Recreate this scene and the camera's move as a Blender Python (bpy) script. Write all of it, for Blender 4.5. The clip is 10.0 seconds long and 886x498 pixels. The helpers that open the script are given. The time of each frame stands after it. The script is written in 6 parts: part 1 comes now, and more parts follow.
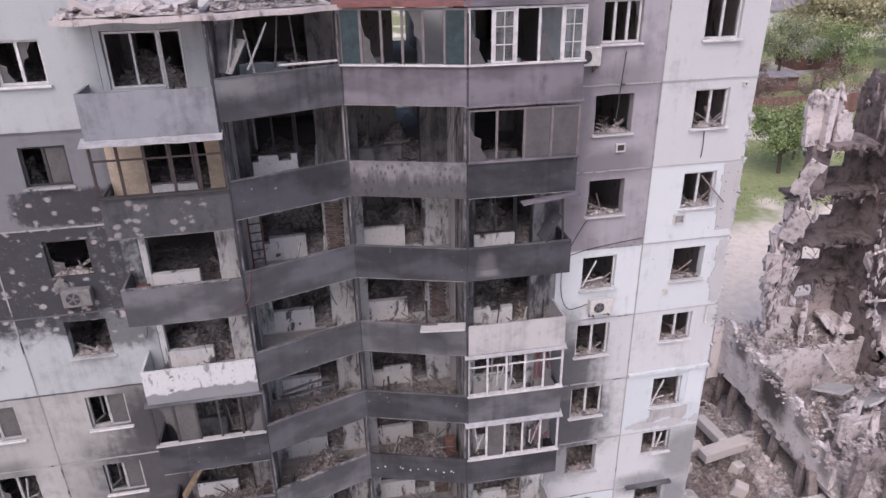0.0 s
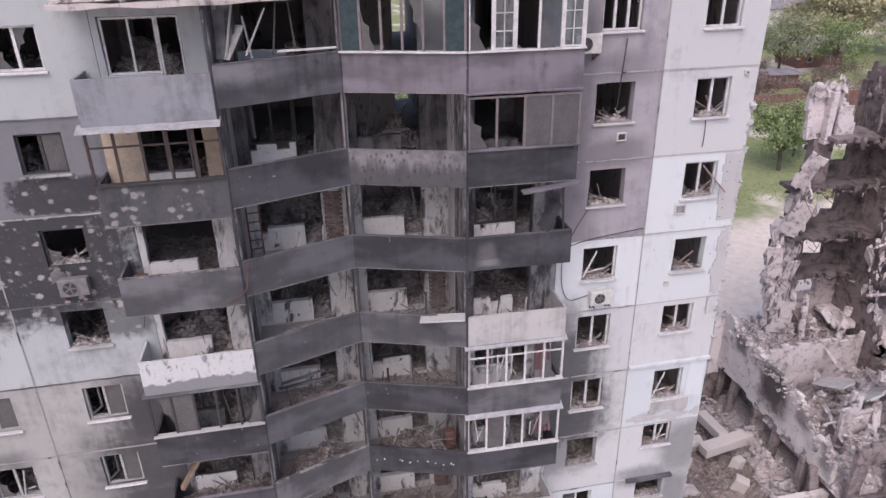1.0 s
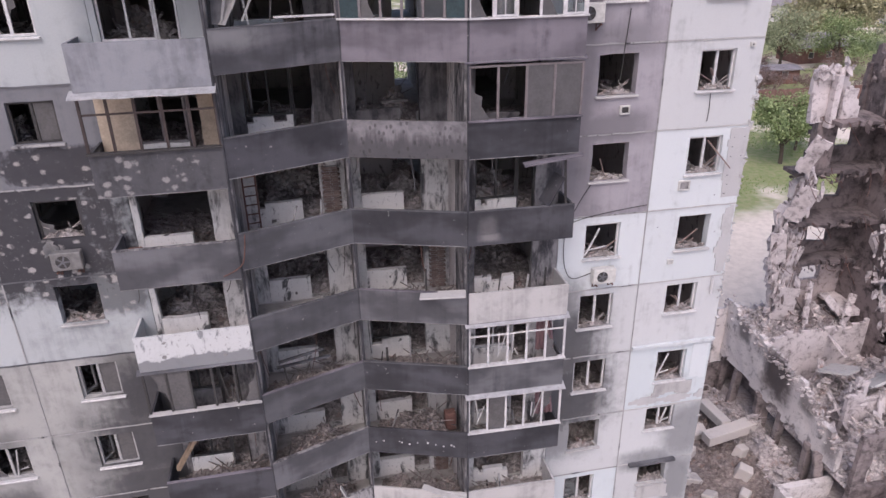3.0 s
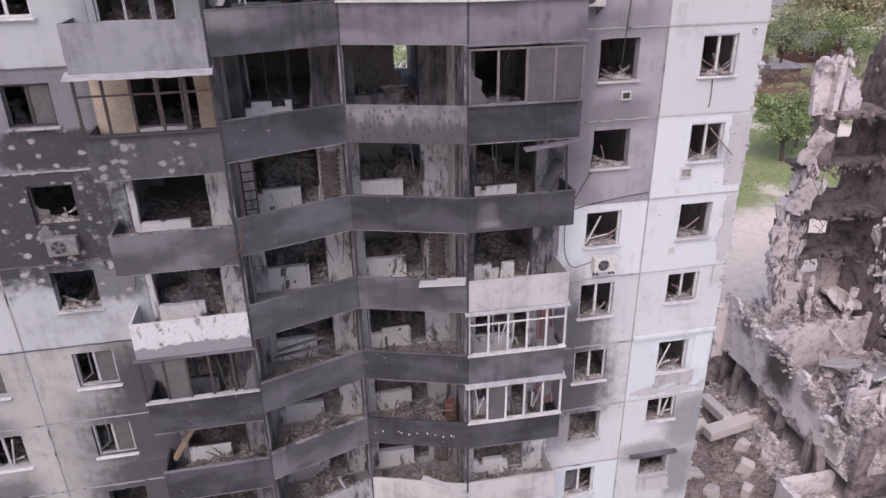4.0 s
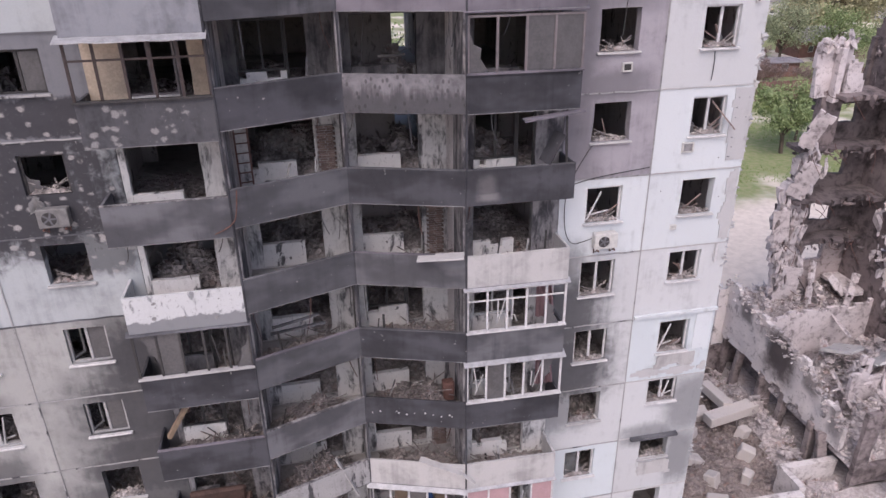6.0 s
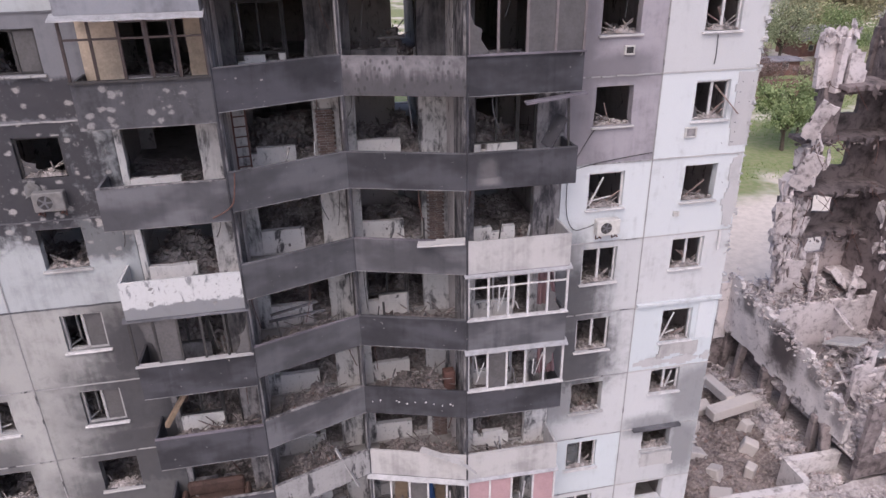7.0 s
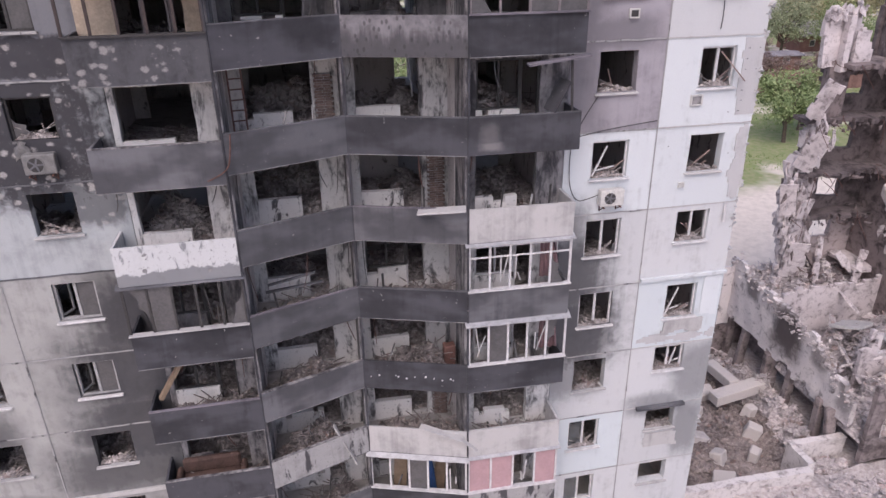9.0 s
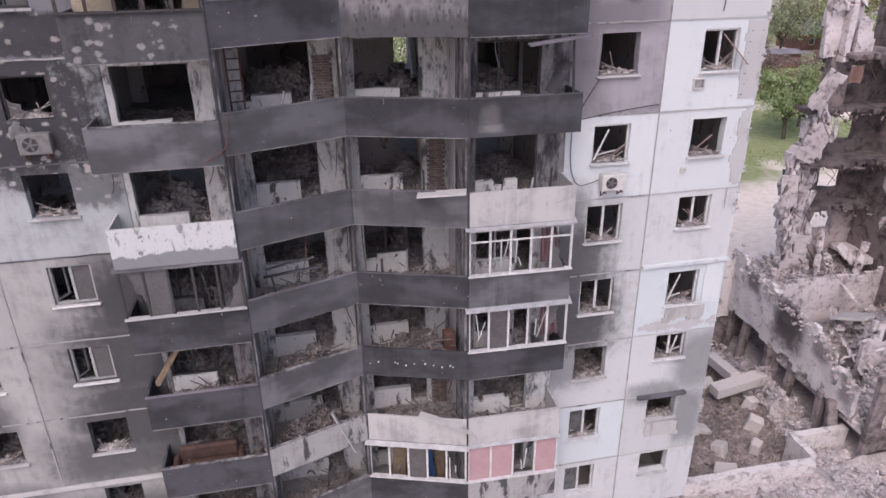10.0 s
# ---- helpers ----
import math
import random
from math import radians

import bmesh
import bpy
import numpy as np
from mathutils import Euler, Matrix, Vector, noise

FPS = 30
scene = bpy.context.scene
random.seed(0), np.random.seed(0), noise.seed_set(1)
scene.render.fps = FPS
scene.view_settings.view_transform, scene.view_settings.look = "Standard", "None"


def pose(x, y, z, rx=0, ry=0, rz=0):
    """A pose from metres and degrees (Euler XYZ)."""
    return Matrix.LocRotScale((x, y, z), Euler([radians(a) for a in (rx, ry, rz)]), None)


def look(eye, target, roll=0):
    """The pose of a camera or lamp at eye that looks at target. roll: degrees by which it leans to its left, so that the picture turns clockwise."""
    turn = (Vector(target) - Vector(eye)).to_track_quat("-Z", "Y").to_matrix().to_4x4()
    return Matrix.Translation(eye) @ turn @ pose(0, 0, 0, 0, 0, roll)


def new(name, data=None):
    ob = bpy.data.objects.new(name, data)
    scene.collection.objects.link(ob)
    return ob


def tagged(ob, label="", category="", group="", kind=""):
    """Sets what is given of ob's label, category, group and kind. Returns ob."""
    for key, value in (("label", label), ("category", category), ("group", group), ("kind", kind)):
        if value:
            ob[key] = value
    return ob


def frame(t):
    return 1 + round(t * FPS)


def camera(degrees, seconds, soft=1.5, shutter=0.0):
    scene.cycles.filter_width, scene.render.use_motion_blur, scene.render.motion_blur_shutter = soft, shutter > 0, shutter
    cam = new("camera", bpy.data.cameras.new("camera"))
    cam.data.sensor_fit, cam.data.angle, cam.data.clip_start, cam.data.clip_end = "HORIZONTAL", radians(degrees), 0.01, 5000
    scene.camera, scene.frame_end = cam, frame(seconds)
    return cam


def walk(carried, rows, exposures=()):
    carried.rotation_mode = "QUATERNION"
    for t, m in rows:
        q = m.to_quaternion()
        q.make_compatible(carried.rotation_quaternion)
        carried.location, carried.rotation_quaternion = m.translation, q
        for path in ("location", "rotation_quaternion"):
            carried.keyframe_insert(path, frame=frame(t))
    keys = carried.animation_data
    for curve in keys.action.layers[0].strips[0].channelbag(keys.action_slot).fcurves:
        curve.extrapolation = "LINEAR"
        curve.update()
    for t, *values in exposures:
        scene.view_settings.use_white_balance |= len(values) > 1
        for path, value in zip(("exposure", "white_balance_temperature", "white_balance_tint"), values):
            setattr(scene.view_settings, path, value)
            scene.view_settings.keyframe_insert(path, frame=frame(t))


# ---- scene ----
cam = camera(64.8, 10.0)
PATH = [
    (0, (0.06, 0.052, 27.989), (0.056, 1.86, 27.134), -0.9),
    (0.5, (0.058, 0.06, 27.817), (0.054, 1.868, 26.961), -0.9),
    (1, (0.053, 0.057, 27.637), (0.05, 1.865, 26.781), -0.9),
    (1.5, (0.052, 0.05, 27.42), (0.048, 1.858, 26.564), -0.9),
    (2, (0.02, 0.062, 27.202), (0.017, 1.87, 26.347), -0.9),
    (2.5, (0.029, 0.073, 26.989), (0.026, 1.881, 26.133), -0.9),
    (4, (0.051, 0.064, 26.254), (0.047, 1.874, 25.403), -0.9),
    (4.5, (0.058, 0.077, 26.033), (0.057, 1.886, 25.181), -0.9),
    (5, (0.06, 0.096, 25.807), (0.058, 1.905, 24.954), -0.9),
    (5.5, (0.062, 0.075, 25.569), (0.06, 1.885, 24.718), -0.9),
    (5.7, (0.054, 0.068, 25.523), (0.055, 1.876, 24.668), -0.8),
    (7, (0.015, 0.064, 24.837), (0.016, 1.876, 23.989), -0.9),
    (7.5, (0.002, 0.058, 24.61), (0.003, 1.869, 23.761), -0.8),
    (8, (0.002, 0.055, 24.35), (0.002, 1.866, 23.502), -0.8),
    (8.5, (0.005, 0.057, 24.063), (0.005, 1.869, 23.216), -0.8),
    (9, (-0.024, 0.075, 23.759), (-0.022, 1.887, 22.912), -0.8),
    (9.5, (-0.037, 0.053, 23.45), (-0.034, 1.866, 22.606), -0.8),
    (10, (-0.059, 0.067, 23.197), (-0.054, 1.88, 22.352), -0.7),
]
walk(cam, [(t, look(eye, target, roll)) for t, eye, target, roll in PATH], [(0, 0.25, 6350, 20)])

# ---- light ----
world = bpy.data.worlds.new("overcast")
scene.world = world
world.use_nodes = True
wn = world.node_tree.nodes
sky = wn.new("ShaderNodeTexSky")
sky.sky_type, sky.sun_disc = "NISHITA", False
sky.sun_elevation, sky.sun_rotation = radians(53), radians(193)
sky.air_density, sky.dust_density, sky.ozone_density = 1.0, 4.0, 1.0
wn["Background"].inputs[1].default_value = 0.15
world.node_tree.links.new(sky.outputs[0], wn["Background"].inputs[0])
sun = new("sun", bpy.data.lights.new("sun", "SUN"))
sun.data.energy, sun.data.angle, sun.data.color = 1.0, radians(45), (1.0, 0.97, 0.94)
sun.matrix_world = look((-10, -43, 60), (0, 0, 0))

# ---- facade frame: s along the front, q into the house, z up ----
FM = pose(-11.7, 18.27, 0, 0, 0, 11.31)
H = 2.8
DROP = 0.25            # the western half stands this much lower


def Z(r):
    """Underside of the balcony of row r, counted from the top."""
    return 23.2 - H * (r - 1)


# ---- materials ----
class Net:
    """Short hand for node trees."""

    def __init__(self, name):
        self.m = bpy.data.materials.new(name)
        self.m.use_nodes = True
        self.t = self.m.node_tree
        self.b = self.t.nodes["Principled BSDF"]
        self.out = self.t.nodes["Material Output"]

    def node(self, kind, ins=(), **props):
        n = self.t.nodes.new(kind)
        for k, v in props.items():
            setattr(n, k, v)
        for k, v in (ins.items() if isinstance(ins, dict) else enumerate(ins)):
            self.put(n.inputs[k], v)
        return n

    def put(self, socket, v):
        if v is None:
            return
        if isinstance(v, bpy.types.NodeSocket):
            self.t.links.new(v, socket)
        elif isinstance(v, bpy.types.Node):
            self.t.links.new(v.outputs[0], socket)
        else:
            socket.default_value = v

    def math(self, op, a, b=None, clamp=False):
        return self.node("ShaderNodeMath", [a, b], operation=op, use_clamp=clamp).outputs[0]

    def noise(self, vec, scale, detail=4.0, rough=0.55, dist=0.0):
        return self.node("ShaderNodeTexNoise", {"Vector": vec, "Scale": scale, "Detail": detail, "Roughness": rough, "Distortion": dist}).outputs["Fac"]

    def ramp(self, v, a, b, lo=0.0, hi=1.0):
        n = self.node("ShaderNodeMapRange", [v, a, b, lo, hi], interpolation_type="SMOOTHSTEP")
        return n.outputs[0]

    def mix(self, f, a, b):
        n = self.t.nodes.new("ShaderNodeMix")
        n.data_type = "RGBA"
        self.put(n.inputs[0], f)
        for i, c in ((6, a), (7, b)):
            self.put(n.inputs[i], (*c, 1) if isinstance(c, tuple) and len(c) == 3 else c)
        return n.outputs[2]

    def pos(self):
        return self.node("ShaderNodeNewGeometry").outputs["Position"]

    def facade(self):
        """Position in the facade frame."""
        v = self.node("ShaderNodeVectorMath", [self.pos(), (-11.7, 18.27, 0.0)], operation="SUBTRACT").outputs[0]
        return self.node("ShaderNodeMapping", {"Vector": v, "Rotation": (0, 0, -radians(11.31))}).outputs[0]

    def stretched(self, vec, x, y, z):
        return self.node("ShaderNodeMapping", {"Vector": vec, "Scale": (x, y, z)}).outputs[0]

    def bump(self, h, strength, dist=0.02):
        n = self.node("ShaderNodeBump", {"Height": h, "Strength": strength, "Distance": dist})
        self.put(self.b.inputs["Normal"], n)

    def done(self, color, rough=0.9, metal=0.0):
        self.put(self.b.inputs["Base Color"], (*color, 1) if isinstance(color, tuple) and len(color) == 3 else color)
        self.put(self.b.inputs["Roughness"], rough)
        self.b.inputs["Metallic"].default_value = metal
        return self.m


def coat(name, base, dirt, amount=0.5, chips=0.0, chip_color=(0.6, 0.58, 0.57), chip_scale=2.6, blobs=(), soot=(0.036, 0.035, 0.042), relief=0.5, soft=0.35, pocks=0.0, axis=0, grime=0.0, gscale=1.0, gsoft=0.08, run=0.3, cloud=0.0):
    """Painted or sooty concrete: stains, run-down streaks, chipped spots, and soot patches given as (s, z, half width, half height, strength)."""
    n = Net(name)
    f = n.facade()
    big = n.noise(f, 0.55, 5, 0.6)
    mid = n.noise(f, 2.7, 6, 0.62, 0.4)
    streak = n.noise(n.stretched(f, 2.2, 2.2, 0.16), 1.6, 5, 0.6) if run else n.noise(f, 1.4, 5, 0.6)
    fine = n.noise(f, 26.0, 6, 0.7)
    k = n.math("ADD", n.math("MULTIPLY", big, 0.45), n.math("ADD", n.math("MULTIPLY", mid, 0.25), n.math("MULTIPLY", streak, 0.3)))
    col = n.mix(n.ramp(k, 0.68 - 0.36 * amount, 0.78 - 0.2 * amount), base, dirt)
    if cloud:
        soft_k = n.math("ADD", n.math("MULTIPLY", n.noise(n.stretched(f, 0.7, 0.7, 1.5), 0.8, 3, 0.5), 0.85), n.math("MULTIPLY", streak, 0.15))
        col = n.mix(n.math("MULTIPLY", n.ramp(soft_k, 0.38, 0.62), cloud), col, dirt)
    col = n.mix(n.math("MULTIPLY", n.ramp(fine, 0.35, 0.75), 0.22), col, tuple(0.6 * c for c in base))
    rnd = n.node("ShaderNodeObjectInfo").outputs["Random"]
    col = n.mix(n.math("MULTIPLY", rnd, 0.16), col, tuple(0.45 * c for c in base))
    if grime:
        g = n.noise(n.stretched(f, 1.3, 1.3, 0.55 if run else 1.3), 1.5 * gscale, 6, 0.68, 0.5)
        g2 = n.ramp(n.math("ADD", g, n.math("MULTIPLY", n.math("SUBTRACT", streak, 0.5), 0.35)), 0.64 - gsoft / 2 - 0.16 * grime, 0.64 + gsoft / 2 - 0.16 * grime)
        col = n.mix(n.math("MULTIPLY", g2, 0.9), col, soot)
        speck = n.ramp(n.noise(f, 9.0, 5, 0.75), 0.58, 0.66)
        col = n.mix(n.math("MULTIPLY", speck, 0.55), col, tuple(0.3 * c for c in base))
    mask = None
    sep = n.node("ShaderNodeSeparateXYZ", [f]) if blobs else None
    for s, z, hs, hz, w in blobs:
        a = n.math("MULTIPLY", n.math("SUBTRACT", sep.outputs[axis], s), 1 / hs)
        c = n.math("MULTIPLY", n.math("SUBTRACT", sep.outputs[2], z), 1 / hz)
        a, c = n.math("MULTIPLY", a, a), n.math("MULTIPLY", c, c)
        d = n.math("SQRT", n.math("SQRT", n.math("ADD", n.math("MULTIPLY", a, a), n.math("MULTIPLY", c, c))))
        d = n.math("ADD", d, n.math("MULTIPLY", n.math("SUBTRACT", mid, 0.5), 0.9))
        d = n.math("ADD", d, n.math("MULTIPLY", n.math("SUBTRACT", streak, 0.5), 0.6))
        m = n.ramp(d, 1.0 - soft, 1.0 + soft, w, 0.0)
        mask = m if mask is None else n.math("MAXIMUM", mask, m)
    if mask is not None:
        col = n.mix(mask, col, soot)
    if pocks:
        # round shrapnel and spalling spots that bare the pale concrete
        wob = n.node("ShaderNodeVectorMath", [n.node("ShaderNodeTexNoise", {"Vector": f, "Scale": 4.0, "Detail": 3.0}).outputs["Color"], (0.1, 0.1, 0.1), f], operation="MULTIPLY_ADD").outputs[0]
        vor = n.node("ShaderNodeTexVoronoi", {"Vector": n.stretched(wob, 1, 0.2, 1.25), "Scale": 2.6})
        pick = n.ramp(n.noise(f, 1.3, 3), 0.66 - 0.3 * pocks, 0.76 - 0.3 * pocks)
        uneven = n.math("ADD", vor.outputs["Distance"], n.math("MULTIPLY", n.math("SUBTRACT", n.noise(f, 7.0, 4, 0.65), 0.5), 0.55))
        uneven = n.math("ADD", uneven, n.math("MULTIPLY", n.math("SUBTRACT", n.noise(f, 1.9, 2), 0.5), 0.5))
        spot = n.math("MULTIPLY", n.ramp(uneven, 0.12, 0.32, 1.0, 0.0), pick)
        fleck = n.ramp(n.noise(f, 11.0, 5, 0.7, 0.6), 0.6, 0.68, 0.0, 0.55)
        spot = n.math("MAXIMUM", spot, n.math("MULTIPLY", fleck, n.ramp(n.noise(f, 0.8, 3), 0.42, 0.6)))
        if mask is not None:
            spot = n.math("MULTIPLY", spot, mask)
        col = n.mix(n.math("MULTIPLY", spot, 0.8), col, n.mix(n.ramp(fine, 0.3, 0.7), chip_color, tuple(0.6 * c for c in chip_color)))
    if chips:
        ch = n.noise(f, chip_scale, 3, 0.5, 0.2)
        spot = n.ramp(ch, 0.72 - 0.2 * chips, 0.75 - 0.2 * chips)
        col = n.mix(spot, col, n.mix(n.ramp(fine, 0.3, 0.7), chip_color, tuple(0.72 * c for c in chip_color)))
        h = n.math("SUBTRACT", n.math("MULTIPLY", fine, 0.4), spot)
    else:
        h = n.math("ADD", n.math("MULTIPLY", fine, 0.4), n.math("MULTIPLY", mid, 0.6))
    n.bump(h, relief, 0.02)
    return n.done(col, n.ramp(mid, 0.2, 0.8, 0.8, 0.97))


def flat(name, base, var=0.25, scale=6.0, rough=0.6, metal=0.0, other=None, island=0.0, rnd=0.0, brick=1.0):
    """A small thing's material: a colour with two scales of variation."""
    n = Net(name)
    p = n.pos()
    a, b = n.noise(p, scale, 5, 0.6), n.noise(p, scale * 7, 4, 0.6)
    k = n.math("ADD", n.math("MULTIPLY", a, 0.6), n.math("MULTIPLY", b, 0.4))
    col = n.mix(n.ramp(k, 0.35, 0.68), base, other or tuple(c * (1 - var) for c in base))
    if island:
        r = n.node("ShaderNodeNewGeometry").outputs["Random Per Island"]
        col = n.mix(n.math("MULTIPLY", r, island), col, tuple(c * 0.3 for c in base))
        if brick < 1:
            col = n.mix(n.ramp(r, brick, brick + 0.01), col, (0.27, 0.18, 0.155))
    if rnd:
        r = n.node("ShaderNodeObjectInfo").outputs["Random"]
        col = n.mix(n.math("MULTIPLY", r, rnd), col, tuple(c * 0.35 for c in base))
    n.bump(k, 0.35, 0.01)
    return n.done(col, rough, metal)


def gravel(name, base, dark, brick, size=5.0, island=0.5):
    """Broken masonry: lumps of uneven brightness, the shade of their gaps put into the colour, dust and a few brick-red
    pieces.
    """
    n = Net(name)
    p = n.pos()
    wob = n.node("ShaderNodeVectorMath", [n.node("ShaderNodeTexNoise", {"Vector": p, "Scale": 3.0, "Detail": 4.0}).outputs["Color"], (0.3, 0.3, 0.3), p], operation="MULTIPLY_ADD").outputs[0]
    col = base
    h = None
    for sc, w in ((size, 0.75), (size * 2.7, 0.6)):
        cell = n.node("ShaderNodeTexVoronoi", {"Vector": wob, "Scale": sc})
        tone = n.node("ShaderNodeSeparateColor", [cell.outputs["Color"]])
        col = n.mix(n.math("MULTIPLY", tone.outputs[0], w), col, dark)
        # darkening between the lumps is crevice shade, mixed into the colour
        gap = n.ramp(cell.outputs["Distance"], 0.35, 0.75)
        col = n.mix(n.math("MULTIPLY", gap, 0.5), col, tuple(c * 0.45 for c in dark))
        if h is None:
            col = n.mix(n.math("MULTIPLY", n.ramp(tone.outputs[1], 0.93, 0.94), 0.8), col, brick)
            h = n.math("SUBTRACT", tone.outputs[2], gap)
    r = n.node("ShaderNodeNewGeometry").outputs["Random Per Island"]
    col = n.mix(n.math("MULTIPLY", r, island), col, tuple(c * 0.35 for c in base))
    dust = n.ramp(n.noise(p, 0.9, 5, 0.6), 0.45, 0.7)
    col = n.mix(n.math("MULTIPLY", dust, 0.45), col, base)
    n.bump(h, 0.9, 0.06)
    return n.done(col, 0.95)


def glass_material(name, tint=(0.75, 0.82, 0.82), dirty=0.35):
    n = Net(name)
    clear = n.node("ShaderNodeBsdfTransparent", {"Color": (*tint, 1)})
    gloss = n.node("ShaderNodeBsdfGlossy", {"Roughness": 0.05})
    fr = n.node("ShaderNodeFresnel", {"IOR": 1.5})
    m1 = n.node("ShaderNodeMixShader", [fr.outputs[0], clear.outputs[0], gloss.outputs[0]])
    dust = n.node("ShaderNodeBsdfDiffuse", {"Color": (0.42, 0.42, 0.43, 1)})
    k = n.ramp(n.noise(n.pos(), 3.0, 5, 0.6), 0.3, 0.75, 0.1 * dirty, dirty)
    m2 = n.node("ShaderNodeMixShader", [k, m1.outputs[0], dust.outputs[0]])
    n.t.links.new(m2.outputs[0], n.out.inputs[0])
    return n.m


M_WALL_L = coat("plaster_west", (0.43, 0.456, 0.475), (0.27, 0.285, 0.297), 0.58, soft=0.22, pocks=0.95, chip_color=(0.5, 0.48, 0.47), blobs=(
    (-3.4, 18.9, 6.6, 2.2, 0.98), (1.5, 20.65, 1.25, 0.5, 0.97), (1.9, 16.9, 0.9, 0.9, 0.7), (0.55, 17.0, 0.9, 0.4, 0.9)))
M_WALL_L2 = coat("plaster_west_grey", (0.175, 0.178, 0.197), (0.115, 0.117, 0.131), 0.5, blobs=((1.3, 20.75, 1.6, 0.55, 0.93),), soft=0.12, pocks=0.95, chip_color=(0.45, 0.43, 0.42))
M_WALL_L3 = coat("plaster_west_smoked", (0.38, 0.38, 0.375), (0.21, 0.21, 0.206), 0.58, soft=0.5, blobs=(
    (1.8, 12.2, 1.3, 0.45, 0.85), (1.7, 9.45, 1.6, 0.5, 0.9), (2.5, 13.0, 1.7, 1.6, 0.93), (2.3, 10.9, 2.5, 1.6, 0.9), (1.9, 9.1, 2.2, 0.8, 0.88), (0.5, 8.6, 1.0, 0.5, 0.85), (2.9, 7.0, 0.9, 1.6, 0.7), (-2.9, 8.9, 1.0, 0.9, 0.72), (-2.9, 11.6, 0.9, 0.5, 0.5),
    (1.9, 8.5, 2.0, 1.4, 0.9), (1.2, 7.2, 2.6, 1.1, 0.8), (1.0, 4.6, 3.0, 1.0, 0.7), (-2.6, 6.0, 1.2, 0.5, 0.5)))
EAST_SOOT = ((16.1, 12.6, 1.7, 1.7, 0.86), (16.5, 10.4, 1.8, 1.6, 0.9), (16.0, 8.6, 1.6, 1.2, 0.55), (15.9, 14.4, 1.0, 1.0, 0.6), (21.9, 7.9, 1.0, 1.4, 0.55), (20.3, 6.6, 1.2, 0.5, 0.5), (21.8, 5.2, 0.6, 1.3, 0.55))
M_WALL_R = coat("plaster_east", (0.62, 0.655, 0.68), (0.40, 0.42, 0.435), 0.48, soft=0.45, blobs=EAST_SOOT)
M_WALL_R2 = coat("plaster_east_grey", (0.55, 0.56, 0.575), (0.36, 0.365, 0.375), 0.5, soft=0.45, blobs=EAST_SOOT)
M_WALL_BLUE = coat("plaster_pale_blue", (0.57, 0.62, 0.65), (0.40, 0.425, 0.44), 0.5)
M_WALL_GREY = coat("sooty_lilac_plaster", (0.37, 0.347, 0.382), (0.20, 0.187, 0.21), 0.6, soft=0.5, blobs=((16.0, 22.5, 1.0, 5.0, 0.5), (17.4, 20.7, 1.3, 0.5, 0.5), (17.4, 23.4, 1.3, 0.5, 0.4)))
M_STRIP = coat("bare_grey_render", (0.48, 0.475, 0.485), (0.36, 0.352, 0.36), 0.5)
M_BLOCK = coat("bare_concrete_sill_wall", (0.76, 0.745, 0.735), (0.46, 0.45, 0.44), 0.5, chips=0.2, chip_color=(0.14, 0.135, 0.135), chip_scale=2.2, grime=0.15)
M_INNER = coat("smoked_inner_plaster", (0.67, 0.66, 0.655), (0.19, 0.183, 0.186), 0.5, grime=0.52, gscale=1.5, gsoft=0.2)
M_SCREEN = coat("smoked_screen_concrete", (0.30, 0.287, 0.295), (0.07, 0.067, 0.07), 0.66, grime=0.75, gscale=1.6, gsoft=0.22)
M_SOOTED = coat("sooted_inner_plaster", (0.17, 0.162, 0.168), (0.045, 0.043, 0.046), 0.6, grime=0.5, gscale=1.5, gsoft=0.22)
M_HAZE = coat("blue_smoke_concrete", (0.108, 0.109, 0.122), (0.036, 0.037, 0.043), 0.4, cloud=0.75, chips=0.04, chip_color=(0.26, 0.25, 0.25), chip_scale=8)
# kept paler than burnt plaster, to put more light into the rooms
M_BURNT = coat("burnt_room_plaster", (0.60, 0.56, 0.555), (0.32, 0.295, 0.292), 0.5, grime=0.15, gscale=1.6, soot=(0.14, 0.12, 0.117))
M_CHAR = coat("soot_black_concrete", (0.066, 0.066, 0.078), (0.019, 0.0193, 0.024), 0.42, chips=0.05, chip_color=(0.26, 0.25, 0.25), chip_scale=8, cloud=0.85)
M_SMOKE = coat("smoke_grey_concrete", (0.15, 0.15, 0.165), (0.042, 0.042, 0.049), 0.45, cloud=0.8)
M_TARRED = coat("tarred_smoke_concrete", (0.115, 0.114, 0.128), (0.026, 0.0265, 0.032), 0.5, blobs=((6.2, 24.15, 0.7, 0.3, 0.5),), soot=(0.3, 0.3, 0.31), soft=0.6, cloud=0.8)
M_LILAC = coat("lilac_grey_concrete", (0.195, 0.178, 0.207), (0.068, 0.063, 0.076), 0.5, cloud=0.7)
M_ASH = coat("ash_grey_concrete", (0.36, 0.355, 0.36), (0.19, 0.187, 0.19), 0.6, grime=0.25)
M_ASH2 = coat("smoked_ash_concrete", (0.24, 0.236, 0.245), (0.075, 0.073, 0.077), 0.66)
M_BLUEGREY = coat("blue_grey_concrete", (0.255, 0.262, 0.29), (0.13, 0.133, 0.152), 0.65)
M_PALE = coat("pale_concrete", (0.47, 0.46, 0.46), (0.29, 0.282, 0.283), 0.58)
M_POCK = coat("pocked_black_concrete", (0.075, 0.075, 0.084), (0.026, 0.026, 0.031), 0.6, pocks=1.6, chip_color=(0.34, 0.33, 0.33))
